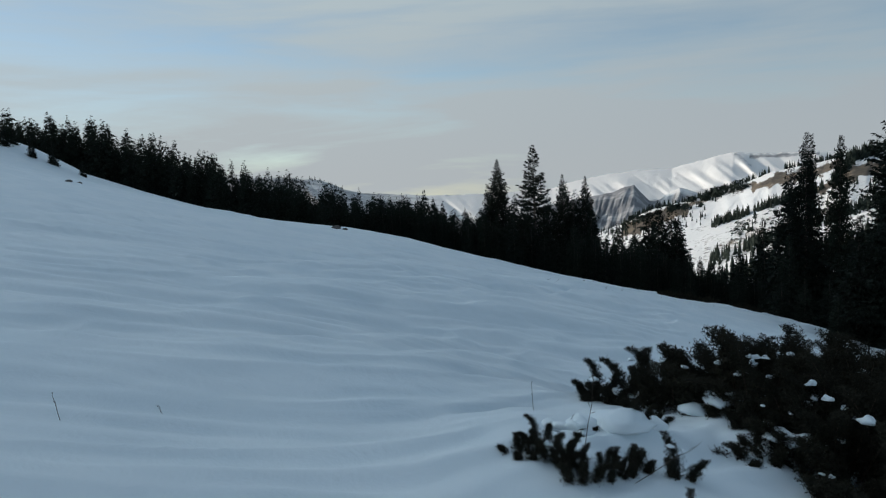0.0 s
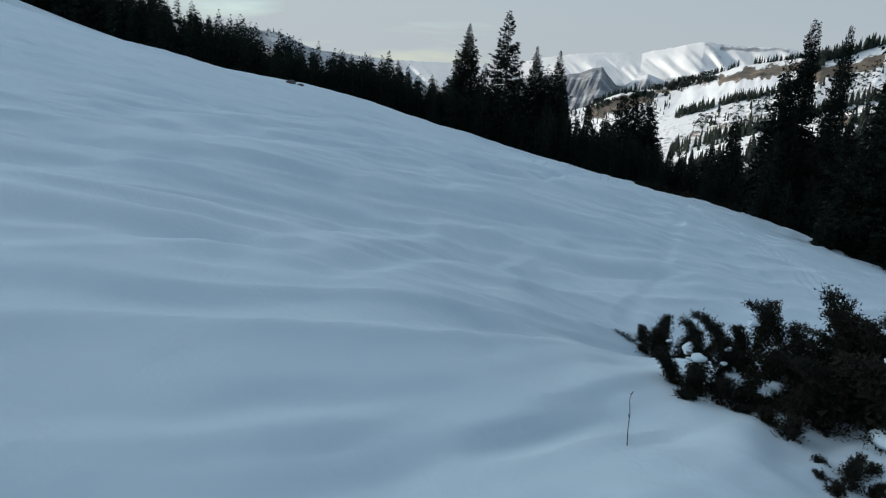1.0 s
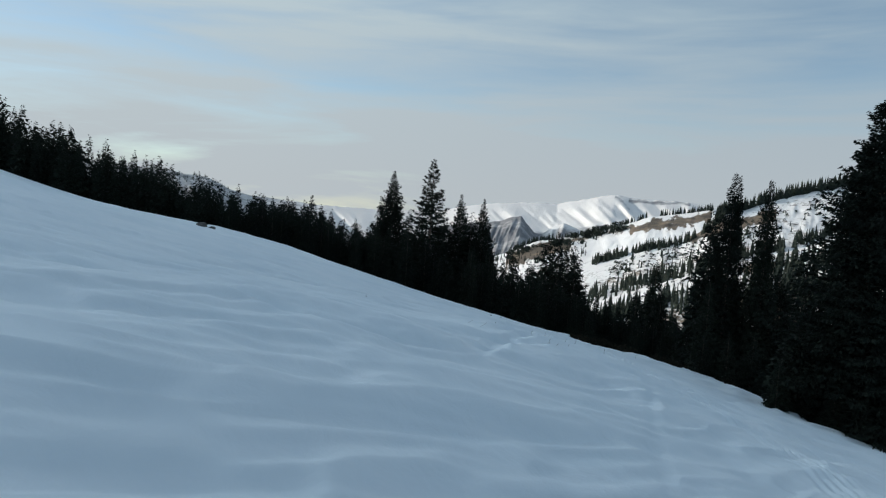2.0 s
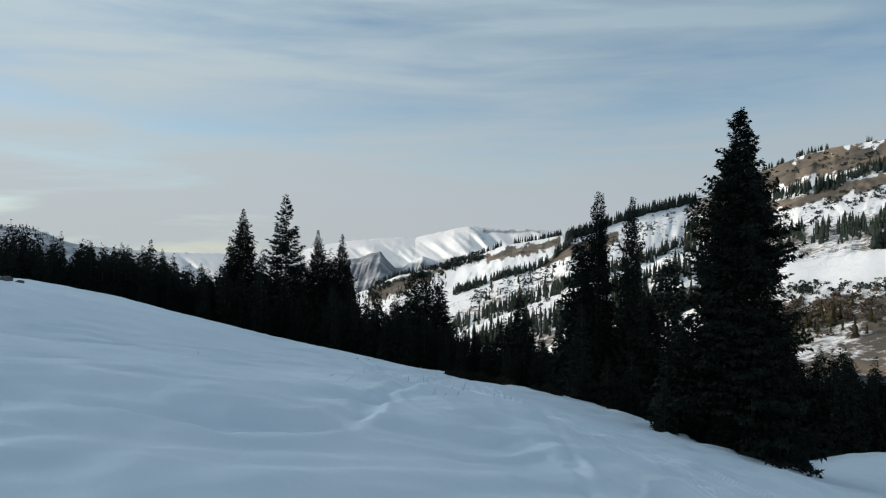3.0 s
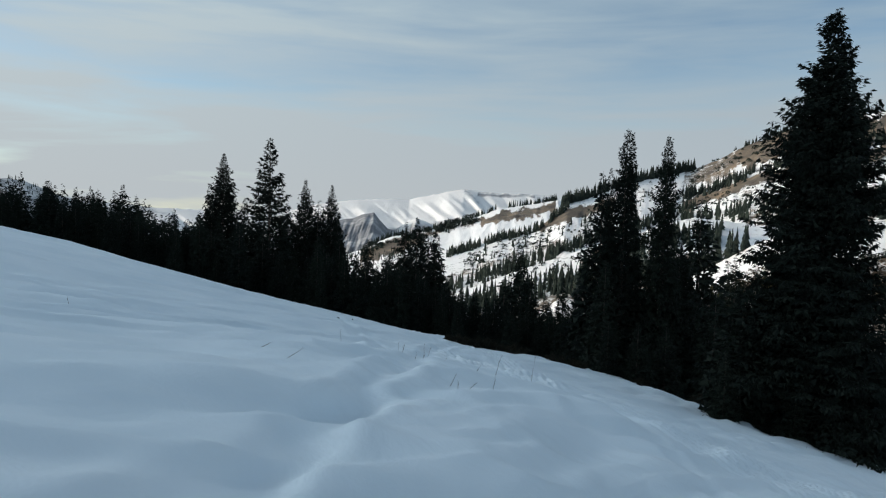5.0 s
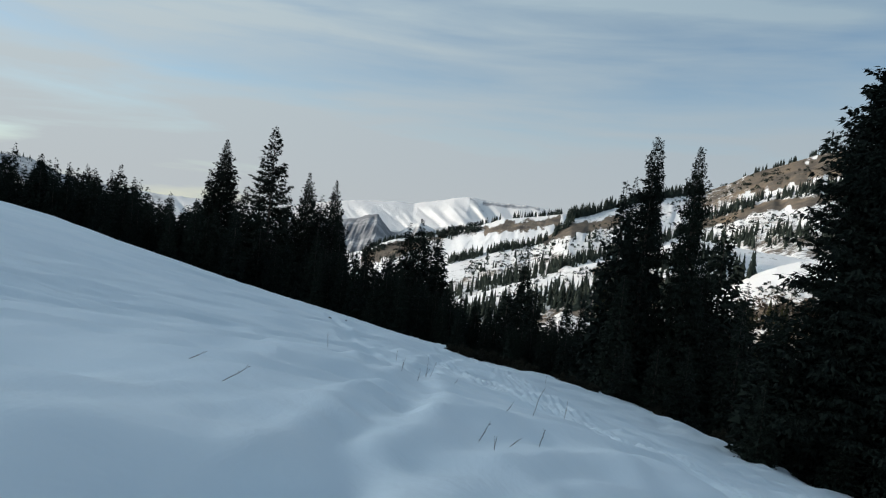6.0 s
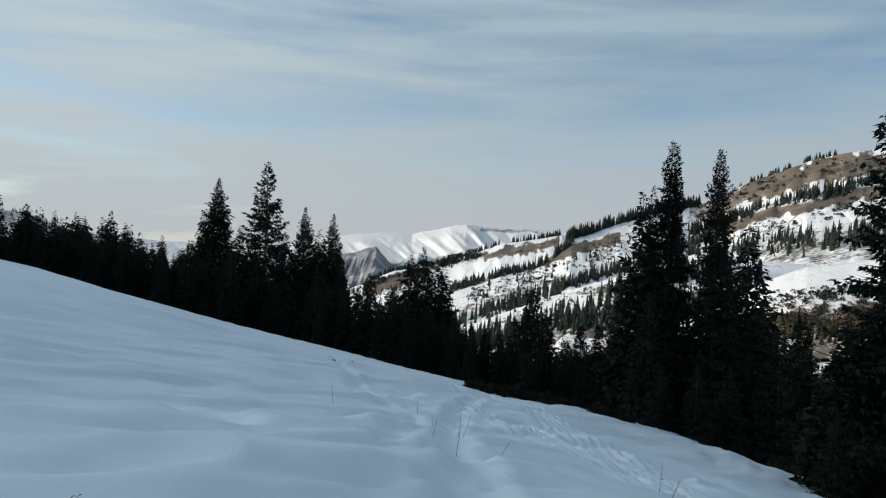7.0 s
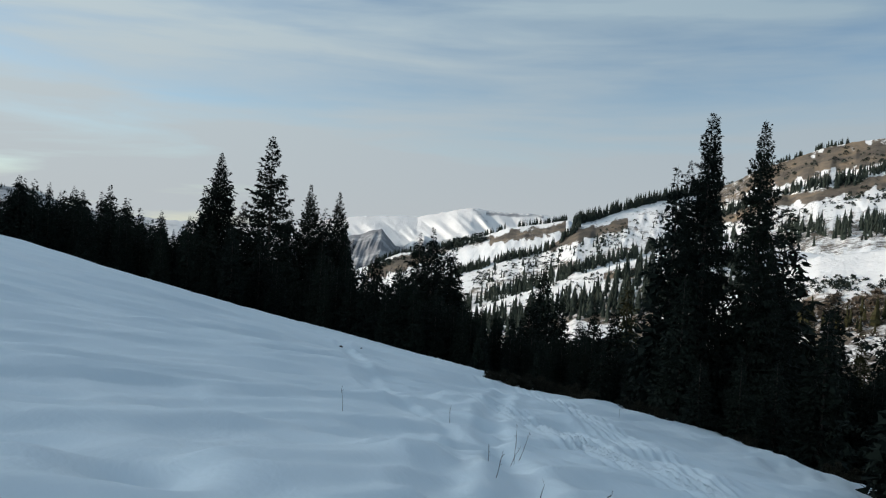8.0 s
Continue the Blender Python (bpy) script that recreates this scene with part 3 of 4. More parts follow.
# ---- spruces ----
def spruce_crown(rng, H, profile, boughs, sprays, size, gap=0.0, clump=0.35, droop=0.0, foot=0.0, hang=0.5):
    """Drooping boughs hung with needle sprays on one axis. profile: (share of the height, reach in metres). Returns vertices and triangles."""
    pf, pw = np.array([p[0] for p in profile]), np.array([p[1] for p in profile])
    dense = np.linspace(foot, 0.992, 400)
    weight = np.cumsum(0.5 + np.interp(dense, pf, pw) / pw.max())
    f = np.interp((np.arange(boughs) + rng.random(boughs)) / boughs * weight[-1], weight, dense)
    turn = np.arange(boughs) * 2.39996 + rng.normal(0, 0.35, boughs)
    z = H * f
    c, s_ = np.cos(turn), np.sin(turn)
    lump = fbm(c * 1.5 + z * 0.33, s_ * 1.5 - z * 0.41, 5 + int(rng.integers(900)), 2)
    whorl = 0.5 + 0.5 * np.sin(z * 5.2 + 3 * fbm(c, z * 0.4, 3, 2))
    reach = np.interp(f, pf, pw) * (1 - clump + 1.7 * clump * lump) * (0.8 + 0.24 * whorl) * rng.uniform(0.68, 1.12, boughs)
    reach = np.where(rng.random(boughs) < 0.05, reach * 1.25, reach)
    keep = lump + rng.normal(0, 0.08, boughs) > gap * np.clip((f - 0.02) * 8, 0, 1)
    f, z, c, s_, reach = f[keep], z[keep], c[keep], s_[keep], np.maximum(reach[keep], 0.06)
    n = len(f)
    out, side = np.stack([c, s_, 0 * c], -1), np.stack([-s_, c, 0 * c], -1)
    up = np.array([0, 0, 1.0])
    rise = 0.75 * f**3 - 0.30 * (1 - f) - droop * np.clip(2.5 * (1 - f), 0, 1) + rng.normal(0, 0.13, n)
    hook = rng.uniform(0.05, 0.32, n)

    def at(k, q):
        h = reach[k] * (rise[k] * q + hook[k] * q**3 - 0.10 * np.sin(np.pi * q))
        return out[k] * (reach[k] * q)[:, None] + up * (z[k] + h)[:, None]

    every = np.arange(n)
    w = (0.012 + 0.012 * reach)[:, None]
    tris = []
    for q0, q1, thin in ((0.0, 0.5, 1.0), (0.5, 1.0, 0.6)):
        p0, p1 = at(every, np.full(n, q0)), at(every, np.full(n, q1))
        tris.append(np.stack([p0 - up * w * thin, p0 + up * w * thin, p1], 1))
        tris.append(np.stack([p0 - side * w * thin, p0 + side * w * thin, p1], 1))
    count = np.maximum(3, (sprays * (0.25 + 0.75 * reach / pw.max())).astype(int))
    k = np.repeat(every, count)
    m = len(k)
    q = 0.10 + 0.90 * rng.random(m) ** 0.75
    sway = rng.normal(0, 1, m) * np.minimum(0.20 * reach[k] * (1.12 - q), 0.55)
    p = at(k, q) + side[k] * sway[:, None] - up * (rng.random(m) * 0.30 * size)[:, None]
    long_ = size * rng.uniform(0.5, 1.4, m) * np.clip(0.35 + 0.5 * reach[k], 0, 1)
    way = out[k] * rng.uniform(-0.1, 0.9, m)[:, None] + side[k] * (np.sign(sway) * rng.uniform(0, 0.9, m))[:, None] - up * (hang * rng.uniform(-0.2, 1.6, m) * (1.1 - 0.8 * f[k]))[:, None]
    way = way / np.linalg.norm(way, axis=1)[:, None]
    flat = np.cross(way, rng.normal(0, 1, (m, 3)))
    flat = flat / np.linalg.norm(flat, axis=1)[:, None] * (long_ * rng.uniform(0.13, 0.24, m))[:, None]
    mid = p + way * (0.35 * long_)[:, None]
    tris.append(np.stack([p, mid - flat, p + way * long_[:, None]], 1))
    tris.append(np.stack([p, p + way * long_[:, None], mid + flat], 1))
    V = np.concatenate(tris).reshape(-1, 3)
    return V, np.arange(len(V)).reshape(-1, 3)


def crown_core(rng, H, profile, fill, count, size):
    """The dark inside of a crown: a thicket of small dead twigs round the trunk."""
    f = 0.9 * rng.random(count) ** 1.2
    t = rng.uniform(0, 6.283, count)
    r = fill * np.interp(f, [p[0] for p in profile], [p[1] for p in profile]) * np.sqrt(rng.random(count))
    mid = np.stack([r * np.cos(t), r * np.sin(t), H * f], -1)
    V = (mid[:, None, :] + rng.normal(0, 1, (count, 3, 3)) * (size * (1.05 - 0.8 * f))[:, None, None]).reshape(-1, 3)
    return V, np.arange(len(V)).reshape(-1, 3)


def join(*pieces):
    V, T, k = [], [], 0
    for v, t in pieces:
        V.append(v)
        T.append(t + k)
        k += len(v)
    return np.concatenate(V), np.concatenate(T)


def tapered(path, radii, sides=7):
    """A tube along a list of places, as vertices and triangles."""
    V, T = [], []
    path = [Vector(p) for p in path]
    for i, (p, r) in enumerate(zip(path, radii)):
        way = (path[min(i + 1, len(path) - 1)] - path[max(i - 1, 0)]).normalized()
        a = way.orthogonal().normalized()
        b = way.cross(a)
        for k in range(sides):
            t = 6.283 * k / sides
            V.append(p + a * (r * math.cos(t)) + b * (r * math.sin(t)))
    for i in range(len(path) - 1):
        for k in range(sides):
            a, b, c, d = i * sides + k, i * sides + (k + 1) % sides, (i + 1) * sides + (k + 1) % sides, (i + 1) * sides + k
            T.extend(((a, b, c), (a, c, d)))
    return np.array([tuple(v) for v in V]), np.array(T)


def spruce(seed, H, profile, boughs, sprays, size, gap=0.0, fill=0.6, clump=0.35, droop=0.0, tops=(), mat=None, core=900, hang=0.5, foot=0.0):
    rng = np.random.default_rng(seed)
    ob = new("spruce_tree")
    bend = rng.uniform(-0.01, 0.01, 2) * H
    path = [(bend[0] * f * (1 - f), bend[1] * f * (1 - f), H * f - 0.6 * (f == 0)) for f in (0, 0.15, 0.35, 0.55, 0.75, 0.9, 1.0)]
    radius = 0.010 * H + 0.05
    trunk = tapered(path, [radius * (1.02 - f) for f in (0, 0.12, 0.35, 0.55, 0.75, 0.92, 1.0)])
    part("trunk", mesh_from("trunk", *trunk, BARK, True), ob)
    pieces = [spruce_crown(rng, H, profile, boughs, sprays, size, gap, clump, droop, foot, hang)]
    if fill:
        pieces.append(crown_core(rng, H, profile, fill, core, 0.55 * size))
    for share, dx, dy, tall in tops:                      # a second leader beside the first
        v, t = spruce_crown(rng, tall * H, [(f, w * 0.75) for f, w in ((0, 0.9), (0.5, 0.8), (0.8, 0.5), (1, 0.05))], boughs // 5, sprays // 2, size, gap * 0.7, clump, droop, 0.0, hang)
        pieces.append((v + (dx, dy, share * H), t))
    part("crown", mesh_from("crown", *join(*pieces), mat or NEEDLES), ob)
    ob["tall"] = H
    return ob


used = set()


def stood(ob, m):
    """The pattern itself the first time, then copies of it."""
    if ob.name in used:
        return copy_thing(ob, m @ Matrix.Diagonal((*(1 / v for v in ob.scale), 1)))
    used.add(ob.name)
    ob.matrix_basis = m
    return ob


def plant(ob, x, y, top, turn, label, group, wide=1.0, sink=0.25):
    """Stands a spruce at a place, with its top at a given height above the meadow's datum."""
    foot = ground_at(x, y) - sink
    k = (top - foot) / ob["tall"]
    m = Matrix.Translation((x, y, foot)) @ Matrix.Rotation(turn, 4, "Z") @ Matrix.Diagonal((k * wide, k * wide, k, 1))
    return tagged(stood(ob, m), label, "tree", group)


rnd = random.Random(77)
SLIM = [(0, 3.3), (0.25, 2.9), (0.45, 2.1), (0.6, 1.45), (0.78, 1.05), (0.9, 0.6), (0.97, 0.28), (1, 0.04)]
TWIN = [(0, 3.6), (0.25, 3.4), (0.45, 2.3), (0.58, 1.75), (0.72, 1.35), (0.85, 0.85), (0.95, 0.45), (1, 0.05)]
DENSE = [(0, 5.2), (0.3, 4.2), (0.5, 3.2), (0.68, 2.3), (0.82, 1.2), (0.92, 0.55), (1, 0.04)]
SPARSE = [(0, 3.0), (0.2, 3.4), (0.5, 3.1), (0.7, 2.3), (0.84, 1.15), (0.93, 0.8), (1, 0.05)]
GIANT = [(0, 4.4), (0.15, 4.2), (0.4, 3.5), (0.6, 3.1), (0.72, 2.7), (0.80, 1.75), (0.86, 1.15), (0.93, 0.8), (0.975, 0.45), (1, 0.05)]
slim = spruce(1, 20, SLIM, 760, 66, 0.28, 0.33, 0.66, 0.55, 0.28, core=7000, hang=1.2)
slim_b = spruce(2, 20, TWIN, 840, 70, 0.28, 0.34, 0.66, 0.55, 0.28, ((0.68, 0.75, 0.3, 0.31), (0.55, -1.3, 0.2, 0.30)), core=7000, hang=1.2)
mate = spruce(14, 20, DENSE, 600, 54, 0.40, 0.20, 0.82, 0.45, 0.05, core=4500)
broad = spruce(3, 24, DENSE, 720, 54, 0.44, 0.15, 0.85, 0.4, 0.0, core=5200)
open_ = spruce(4, 25, SPARSE, 300, 80, 0.46, 0.30, 0.25, 0.3, 0.30, core=500, hang=1.5, foot=0.04)
giant = spruce(5, 28, GIANT, 1700, 100, 0.32, 0.36, 0.66, 0.6, 0.30, core=16000, hang=1.3)
young = spruce(6, 12, [(0, 2.8), (0.3, 2.3), (0.6, 1.4), (0.85, 0.6), (1, 0.05)], 230, 20, 0.5, 0.0, 0.7, 0.3, core=700)
wood_a = spruce(7, 14, [(0, 2.9), (0.3, 2.5), (0.6, 1.6), (0.8, 0.9), (0.92, 0.4), (1, 0.04)], 260, 16, 0.62, 0.1, 0.88, 0.35, core=1300)
wood_b = spruce(8, 14, [(0, 3.2), (0.35, 2.6), (0.65, 1.5), (0.85, 0.75), (0.94, 0.35), (1, 0.04)], 260, 16, 0.62, 0.1, 0.88, 0.4, core=1300)
wood_c = spruce(9, 14, [(0, 2.5), (0.35, 2.1), (0.65, 1.35), (0.82, 0.75), (0.93, 0.35), (1, 0.04)], 240, 16, 0.6, 0.12, 0.88, 0.45, core=1300)
gold = spruce(10, 14, [(0, 2.5), (0.4, 1.9), (0.7, 1.1), (1, 0.05)], 220, 14, 0.6, 0.1, 0.6, 0.4, mat=OLIVE)

LONE = "lone spruces below the meadow"
plant(giant, 18.05, 40.4, 9.2, 0.4, "huge dark shaggy spruce with ragged open top", LONE, 1.32)
plant(slim_b, 13.5, 59.6, 5.7, 0.4, "tall slim spruce with twin tops", LONE, 0.95)
plant(slim, 16.3, 58.7, 5.2, 2.2, "tall slim dark spruce with a pointed top", LONE, 0.95)
plant(wood_c, 12, 60.6, 2.5, 0.3, "slim dark spruce crowding its taller neighbour", LONE, 0.9)
plant(mate, 18.2, 60.5, -2.6, 0.9, "bushy dark spruce between taller trunks", LONE)
plant(young, 11.8, 57.5, -4.1, 1.9, "low bushy young spruce at the snow's edge", LONE)
plant(young, 19.6, 56.5, -5.4, 2.9, "low bushy young spruce at the snow's edge", LONE)
plant(wood_b, 14.8, 41.0, ground_at(14.8, 41.0) + 7.4, 0.7, "bushy dark spruce beside a huge one", LONE, 1.25)
for x, y, high_ in ((13.2, 39.0, 3.2), (16.4, 38.6, 3.0), (10.6, 51.0, 3.4), (12.4, 50.6, 4.0), (14.4, 51.2, 4.6), (22.0, 41.5, 3.6)):
    plant(young, x, y, ground_at(x, y) + high_, x, "low bushy young spruce at the snow's edge", LONE, 1.25)

STAND = "spruces behind the snow's edge"
plant(broad, -35.1, 118.5, 7.0, 0.2, "dense dark spruce with a slender pointed top", STAND, 1.05)
plant(wood_b, -36.4, 116.9, -0.6, 2.2, "dark bushy spruce at a taller one's foot", STAND, 1.2)
plant(wood_c, -37.7, 119.8, 2.2, 0.8, "slim dark spruce beside a denser one", STAND)
plant(wood_a, -32.5, 121.4, 0.1, 1.4, "slim dark spruce beside a denser one", STAND)
plant(open_, -26.6, 113.5, 9.2, 0.5, "sparse spruce with gaps between its boughs", STAND, 1.3)
plant(wood_c, -29.1, 116.1, -1.2, 2.0, "small dark spruce below a sparse tall one", STAND)
plant(mate, -23.7, 127, 3.6, 1.2, "tall dark spruce with a pointed top", STAND, 0.85)
plant(mate, -20.6, 136.4, 3.1, 2.6, "tall dark spruce with a pointed top", STAND, 0.8)
plant(wood_b, -26.6, 126, -0.5, 1.1, "dark spruce behind two taller ones", STAND)
plant(wood_a, -21.4, 126.5, -1.6, 2.1, "dark spruce behind two taller ones", STAND)
plant(wood_c, -18.2, 128, -2.6, 3.1, "dark spruce behind two taller ones", STAND)
plant(wood_b, -23.1, 136.9, 0.2, 0.0, "dark spruce behind two taller ones", STAND)

for x, y, high_ in ((-77.2, 49.2, 2.7), (-75.7, 51.0, 3.3), (-80.9, 48.3, 3.6), (-73.5, 53.5, 2.2), (-82.0, 50.5, 3.0)):
    plant(young, x, y, ground_at(x, y) + high_, x, "small bushy young spruce alone on the snow", "young spruces up the slope", 1.1)

LEFT_ROW = [(-55.7, 117.4, 0.9), (-56.2, 120.6, 0.5), (-54.7, 123.5, 0.5), (-51.9, 120.3, 1.5), (-51.6, 124.7, -0.2), (-64.6, 129.8, 0.3), (-56.6, 144.4, -3.7), (-54.2, 145.2, -3.3), (-52.8, 150.5, -4.6), (-50.6, 146.4, -4.3), (-48.6, 147.2, -4.4), (-58.6, 143.9, -4.2)]
MID_ROW = [(-12.9, 128.3, -6.4), (-9.2, 123.6, -8.0), (-5.9, 118.8, -2.8), (-3.9, 113.8, -2.0), (-1, 118.9, -4.4), (-2.3, 123.9, -4.2), (3.1, 108.8, -11.7), (4.8, 103.7, -11.8), (9.3, 108.3, -10.2), (14.4, 132.8, -6.5), (13, 107.8, -9.3), (13.8, 97.5, -11.7), (18.6, 111.9, -10.9), (18.7, 101.6, -9.9), (6.1, 98.6, -11.5), (0.7, 103.9, -10.9)]
RIGHT_ROW = [(48.1, 123.3, -7.4), (47, 117.9, -6.5), (45, 91.1, -9.2), (43.6, 86.1, -9.0), (26.1, 75.6, -6.1), (39.5, 68.9, -9.3), (43.3, 78.3, -10.1), (42.7, 72.8, -9.0), (22.8, 68.9, 1.0), (36, 60, -8.2), (31.5, 66, -4.9), (33, 80, -5.8)]
for row, group in ((LEFT_ROW, STAND), (MID_ROW, STAND), (RIGHT_ROW, "spruces down the bank")):
    for x, y, top in row:
        plant(rnd.choice((wood_a, wood_b, wood_c)), x, y, top, rnd.uniform(0, 6.28), "dark pointed spruce in a dense shaded stand", group, rnd.uniform(0.9, 1.15))
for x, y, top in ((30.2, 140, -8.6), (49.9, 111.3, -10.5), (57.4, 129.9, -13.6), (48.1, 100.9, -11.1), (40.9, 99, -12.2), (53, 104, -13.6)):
    plant(gold, x, y, top, rnd.uniform(0, 6.28), "spruce with a little sunlight put into its olive tint", "olive spruces in the valley")

# the stand that fills in below the tall ones, kept under the line of the tree tops
TOPS = [(-36, 2.2), (-32.4, 2.1), (-30.4, 1.6), (-28, 1.1), (-25, 0.3), (-23, 0.2), (-20, -0.5), (-15.6, -0.9), (-12.4, -1.9), (-8, -2.3), (-5.5, -3.2), (-3.7, -3.7), (1, -5.3), (4.2, -6.8), (10.2, -6.9), (15, -6.0), (23.2, -6.2), (26, -7.0), (30, -7.3), (35, -7), (48, -6)]
WEST = [(-58, 6.7), (-52.4, 6.9), (-50.1, 7.5), (-47.5, 7.2), (-46.4, 7.0), (-45.4, 5.9), (-41.8, 4.7), (-39, 3.6), (-34.4, 2.3), (-30, 0.9), (-25, 0.4)]
tops_a, tops_e = [p[0] for p in TOPS], [p[1] for p in TOPS]
west_a, west_e = [p[0] for p in WEST], [p[1] for p in WEST]
fill = []
tries = 0
while len(fill) < 820 and tries < 20000:
    tries += 1
    a = rnd.uniform(-60, -22) if rnd.random() < 0.55 else rnd.uniform(-22, 44)
    near_edge = np.interp(a, [-60, -54, -46, -36, -15, 0, 15, 25, 44], [172, 150, 118, 104, 92, 84, 76, 72, 86])
    d = near_edge * 0.96 + abs(rnd.gauss(0, 1)) * (34 if a < -20 else 24)
    x, y = MID[0] + d * math.sin(radians(a)), MID[1] + d * math.cos(radians(a))
    g = ground_at(x, y)
    drop_ = rnd.gauss(-0.15, 0.18) if rnd.random() < 0.16 else 0.45 + abs(rnd.gauss(0, 0.8))
    if a < -35:
        far_ = math.hypot(x - 4.6, y + 17.3)
        limit = 1.3 + far_ * math.tan(radians(np.interp(math.degrees(math.atan2(x - 4.6, y + 17.3)), west_a, west_e) - drop_))
    else:
        limit = MID[2] + d * math.tan(radians(np.interp(a, tops_a, tops_e) - drop_))
    tall = min(limit - g, rnd.uniform(13, 18))
    if tall > 3.0:
        fill.append((d, x, y, g, tall))
fill.sort()
behind = []
far_kinds = []
for i, profile in enumerate(([(0, 2.9), (0.35, 2.4), (0.65, 1.4), (0.85, 0.65), (1, 0.04)], [(0, 2.4), (0.4, 1.9), (0.7, 1.1), (0.88, 0.5), (1, 0.04)], [(0, 3.2), (0.3, 2.6), (0.6, 1.6), (0.8, 0.9), (1, 0.04)])):
    rng_ = np.random.default_rng(60 + i)
    far_kinds.append(join(spruce_crown(rng_, 14, profile, 110, 5, 1.05, 0.0, 0.35), crown_core(rng_, 14, profile, 0.85, 330, 0.5)))
for i, (d, x, y, g, tall) in enumerate(fill):
    kind_, turn, wide = rnd.choice((wood_a, wood_b, wood_c)), rnd.uniform(0, 6.28), rnd.uniform(0.8, 1.1)
    if i < 240:
        plant(kind_, x, y, g - 0.25 + tall, turn, "dark pointed spruce in a dense shaded stand", "spruce wood along the meadow", wide)
        continue
    v, t = far_kinds[i % 3]
    k, c, s_ = tall / kind_["tall"], math.cos(turn), math.sin(turn)
    q = np.stack([(v[:, 0] * c - v[:, 1] * s_) * wide, (v[:, 0] * s_ + v[:, 1] * c) * wide, v[:, 2]], -1) * k
    behind.append((q + (x, y, g - 0.25), t))
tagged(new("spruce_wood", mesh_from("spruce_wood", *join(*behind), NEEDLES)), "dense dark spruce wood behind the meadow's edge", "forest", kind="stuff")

# ---- far woods: belts of small spruces on the ridges ----
def small_spruce(rng):
    V, T = [], []
    tiers, n = 7, 6
    lean = rng.uniform(0.8, 1.2)
    for i in range(tiers):
        f = i / tiers
        r = lean * 0.15 * (1 - f) ** 0.95 + 0.010
        low_, top = f * 0.94, min(1.0, f * 0.94 + 0.26)
        k0 = len(V)
        for k in range(n):
            t = 6.283 * (k + rng.uniform(-0.3, 0.3)) / n + i
            q = r * rng.uniform(0.55, 1.25)
            V.append((q * math.cos(t), q * math.sin(t), low_ + rng.uniform(-0.05, 0.03)))
        V.append((0, 0, top))
        for k in range(n):
            T.append((k0 + k, k0 + (k + 1) % n, k0 + n))
    return np.array(V), np.array(T)


def small_scrub(rng):
    """A low rounded bush: a ragged heap of leaf clumps."""
    V = []
    for _ in range(26):
        t, h = rng.uniform(0, 6.283), rng.random()
        r = 0.75 * math.sqrt(1 - h * h) * rng.uniform(0.5, 1.0)
        c = (r * math.cos(t), r * math.sin(t), 0.06 + 0.75 * h)
        V.extend(tuple(c[j] + rng.gauss(0, 0.24) for j in range(3)) for _k in range(3))
    return np.array(V), np.arange(len(V)).reshape(-1, 3)


SCRUB = [small_scrub(random.Random(300 + i)) for i in range(6)]
SMALL = [small_spruce(random.Random(100 + i)) for i in range(6)]


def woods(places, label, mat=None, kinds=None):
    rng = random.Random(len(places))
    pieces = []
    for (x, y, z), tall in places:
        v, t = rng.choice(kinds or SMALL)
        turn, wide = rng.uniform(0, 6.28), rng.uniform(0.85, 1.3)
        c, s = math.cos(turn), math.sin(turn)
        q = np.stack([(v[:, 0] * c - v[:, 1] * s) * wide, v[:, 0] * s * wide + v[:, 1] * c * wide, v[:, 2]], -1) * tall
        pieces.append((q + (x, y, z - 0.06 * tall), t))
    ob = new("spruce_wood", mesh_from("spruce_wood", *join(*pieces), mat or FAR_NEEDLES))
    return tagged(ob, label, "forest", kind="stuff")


def belt(ridge, line, thick, count, tall, seed, gaps=0.0):
    rng, out = random.Random(seed), []
    la, le = [p[0] for p in line], [p[1] for p in line]
    while len(out) < count:
        a = rng.uniform(la[0], la[-1])
        if gaps and float(vnoise(np.array([a * 1.4]), np.array([seed * 3.3]), seed)[0]) < gaps:
            if rng.random() < 0.85:
                continue
        e = np.interp(a, la, le) + rng.gauss(0, thick)
        out.append((on_ridge(ridge, a, e), tall * rng.uniform(0.45, 1.2)))
    return out


def crest_row(ridge, a0, a1, count, tall, seed, gaps=0.0):
    rng, out = random.Random(seed), []
    while len(out) < count:
        a = rng.uniform(a0, a1)
        if gaps and float(vnoise(np.array([a * 2.1]), np.array([1.5]), seed)[0]) < gaps:
            continue
        out.append((on_ridge(ridge, a, crest_of(ridge["sky"], a), rng.uniform(0, 6)), tall * rng.uniform(0.6, 1.2)))
    return out


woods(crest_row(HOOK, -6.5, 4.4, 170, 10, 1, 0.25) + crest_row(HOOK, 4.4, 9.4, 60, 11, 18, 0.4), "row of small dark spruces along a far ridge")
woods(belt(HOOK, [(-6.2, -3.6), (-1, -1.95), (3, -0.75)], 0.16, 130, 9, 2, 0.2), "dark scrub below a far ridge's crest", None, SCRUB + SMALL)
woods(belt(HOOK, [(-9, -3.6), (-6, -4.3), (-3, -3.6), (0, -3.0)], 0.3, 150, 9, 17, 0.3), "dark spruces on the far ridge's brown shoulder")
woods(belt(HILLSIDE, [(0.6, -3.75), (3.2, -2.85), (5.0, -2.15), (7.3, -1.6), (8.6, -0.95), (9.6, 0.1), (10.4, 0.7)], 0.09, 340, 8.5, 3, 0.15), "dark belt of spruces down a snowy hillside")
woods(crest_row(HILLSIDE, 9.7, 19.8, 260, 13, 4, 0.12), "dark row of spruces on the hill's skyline")
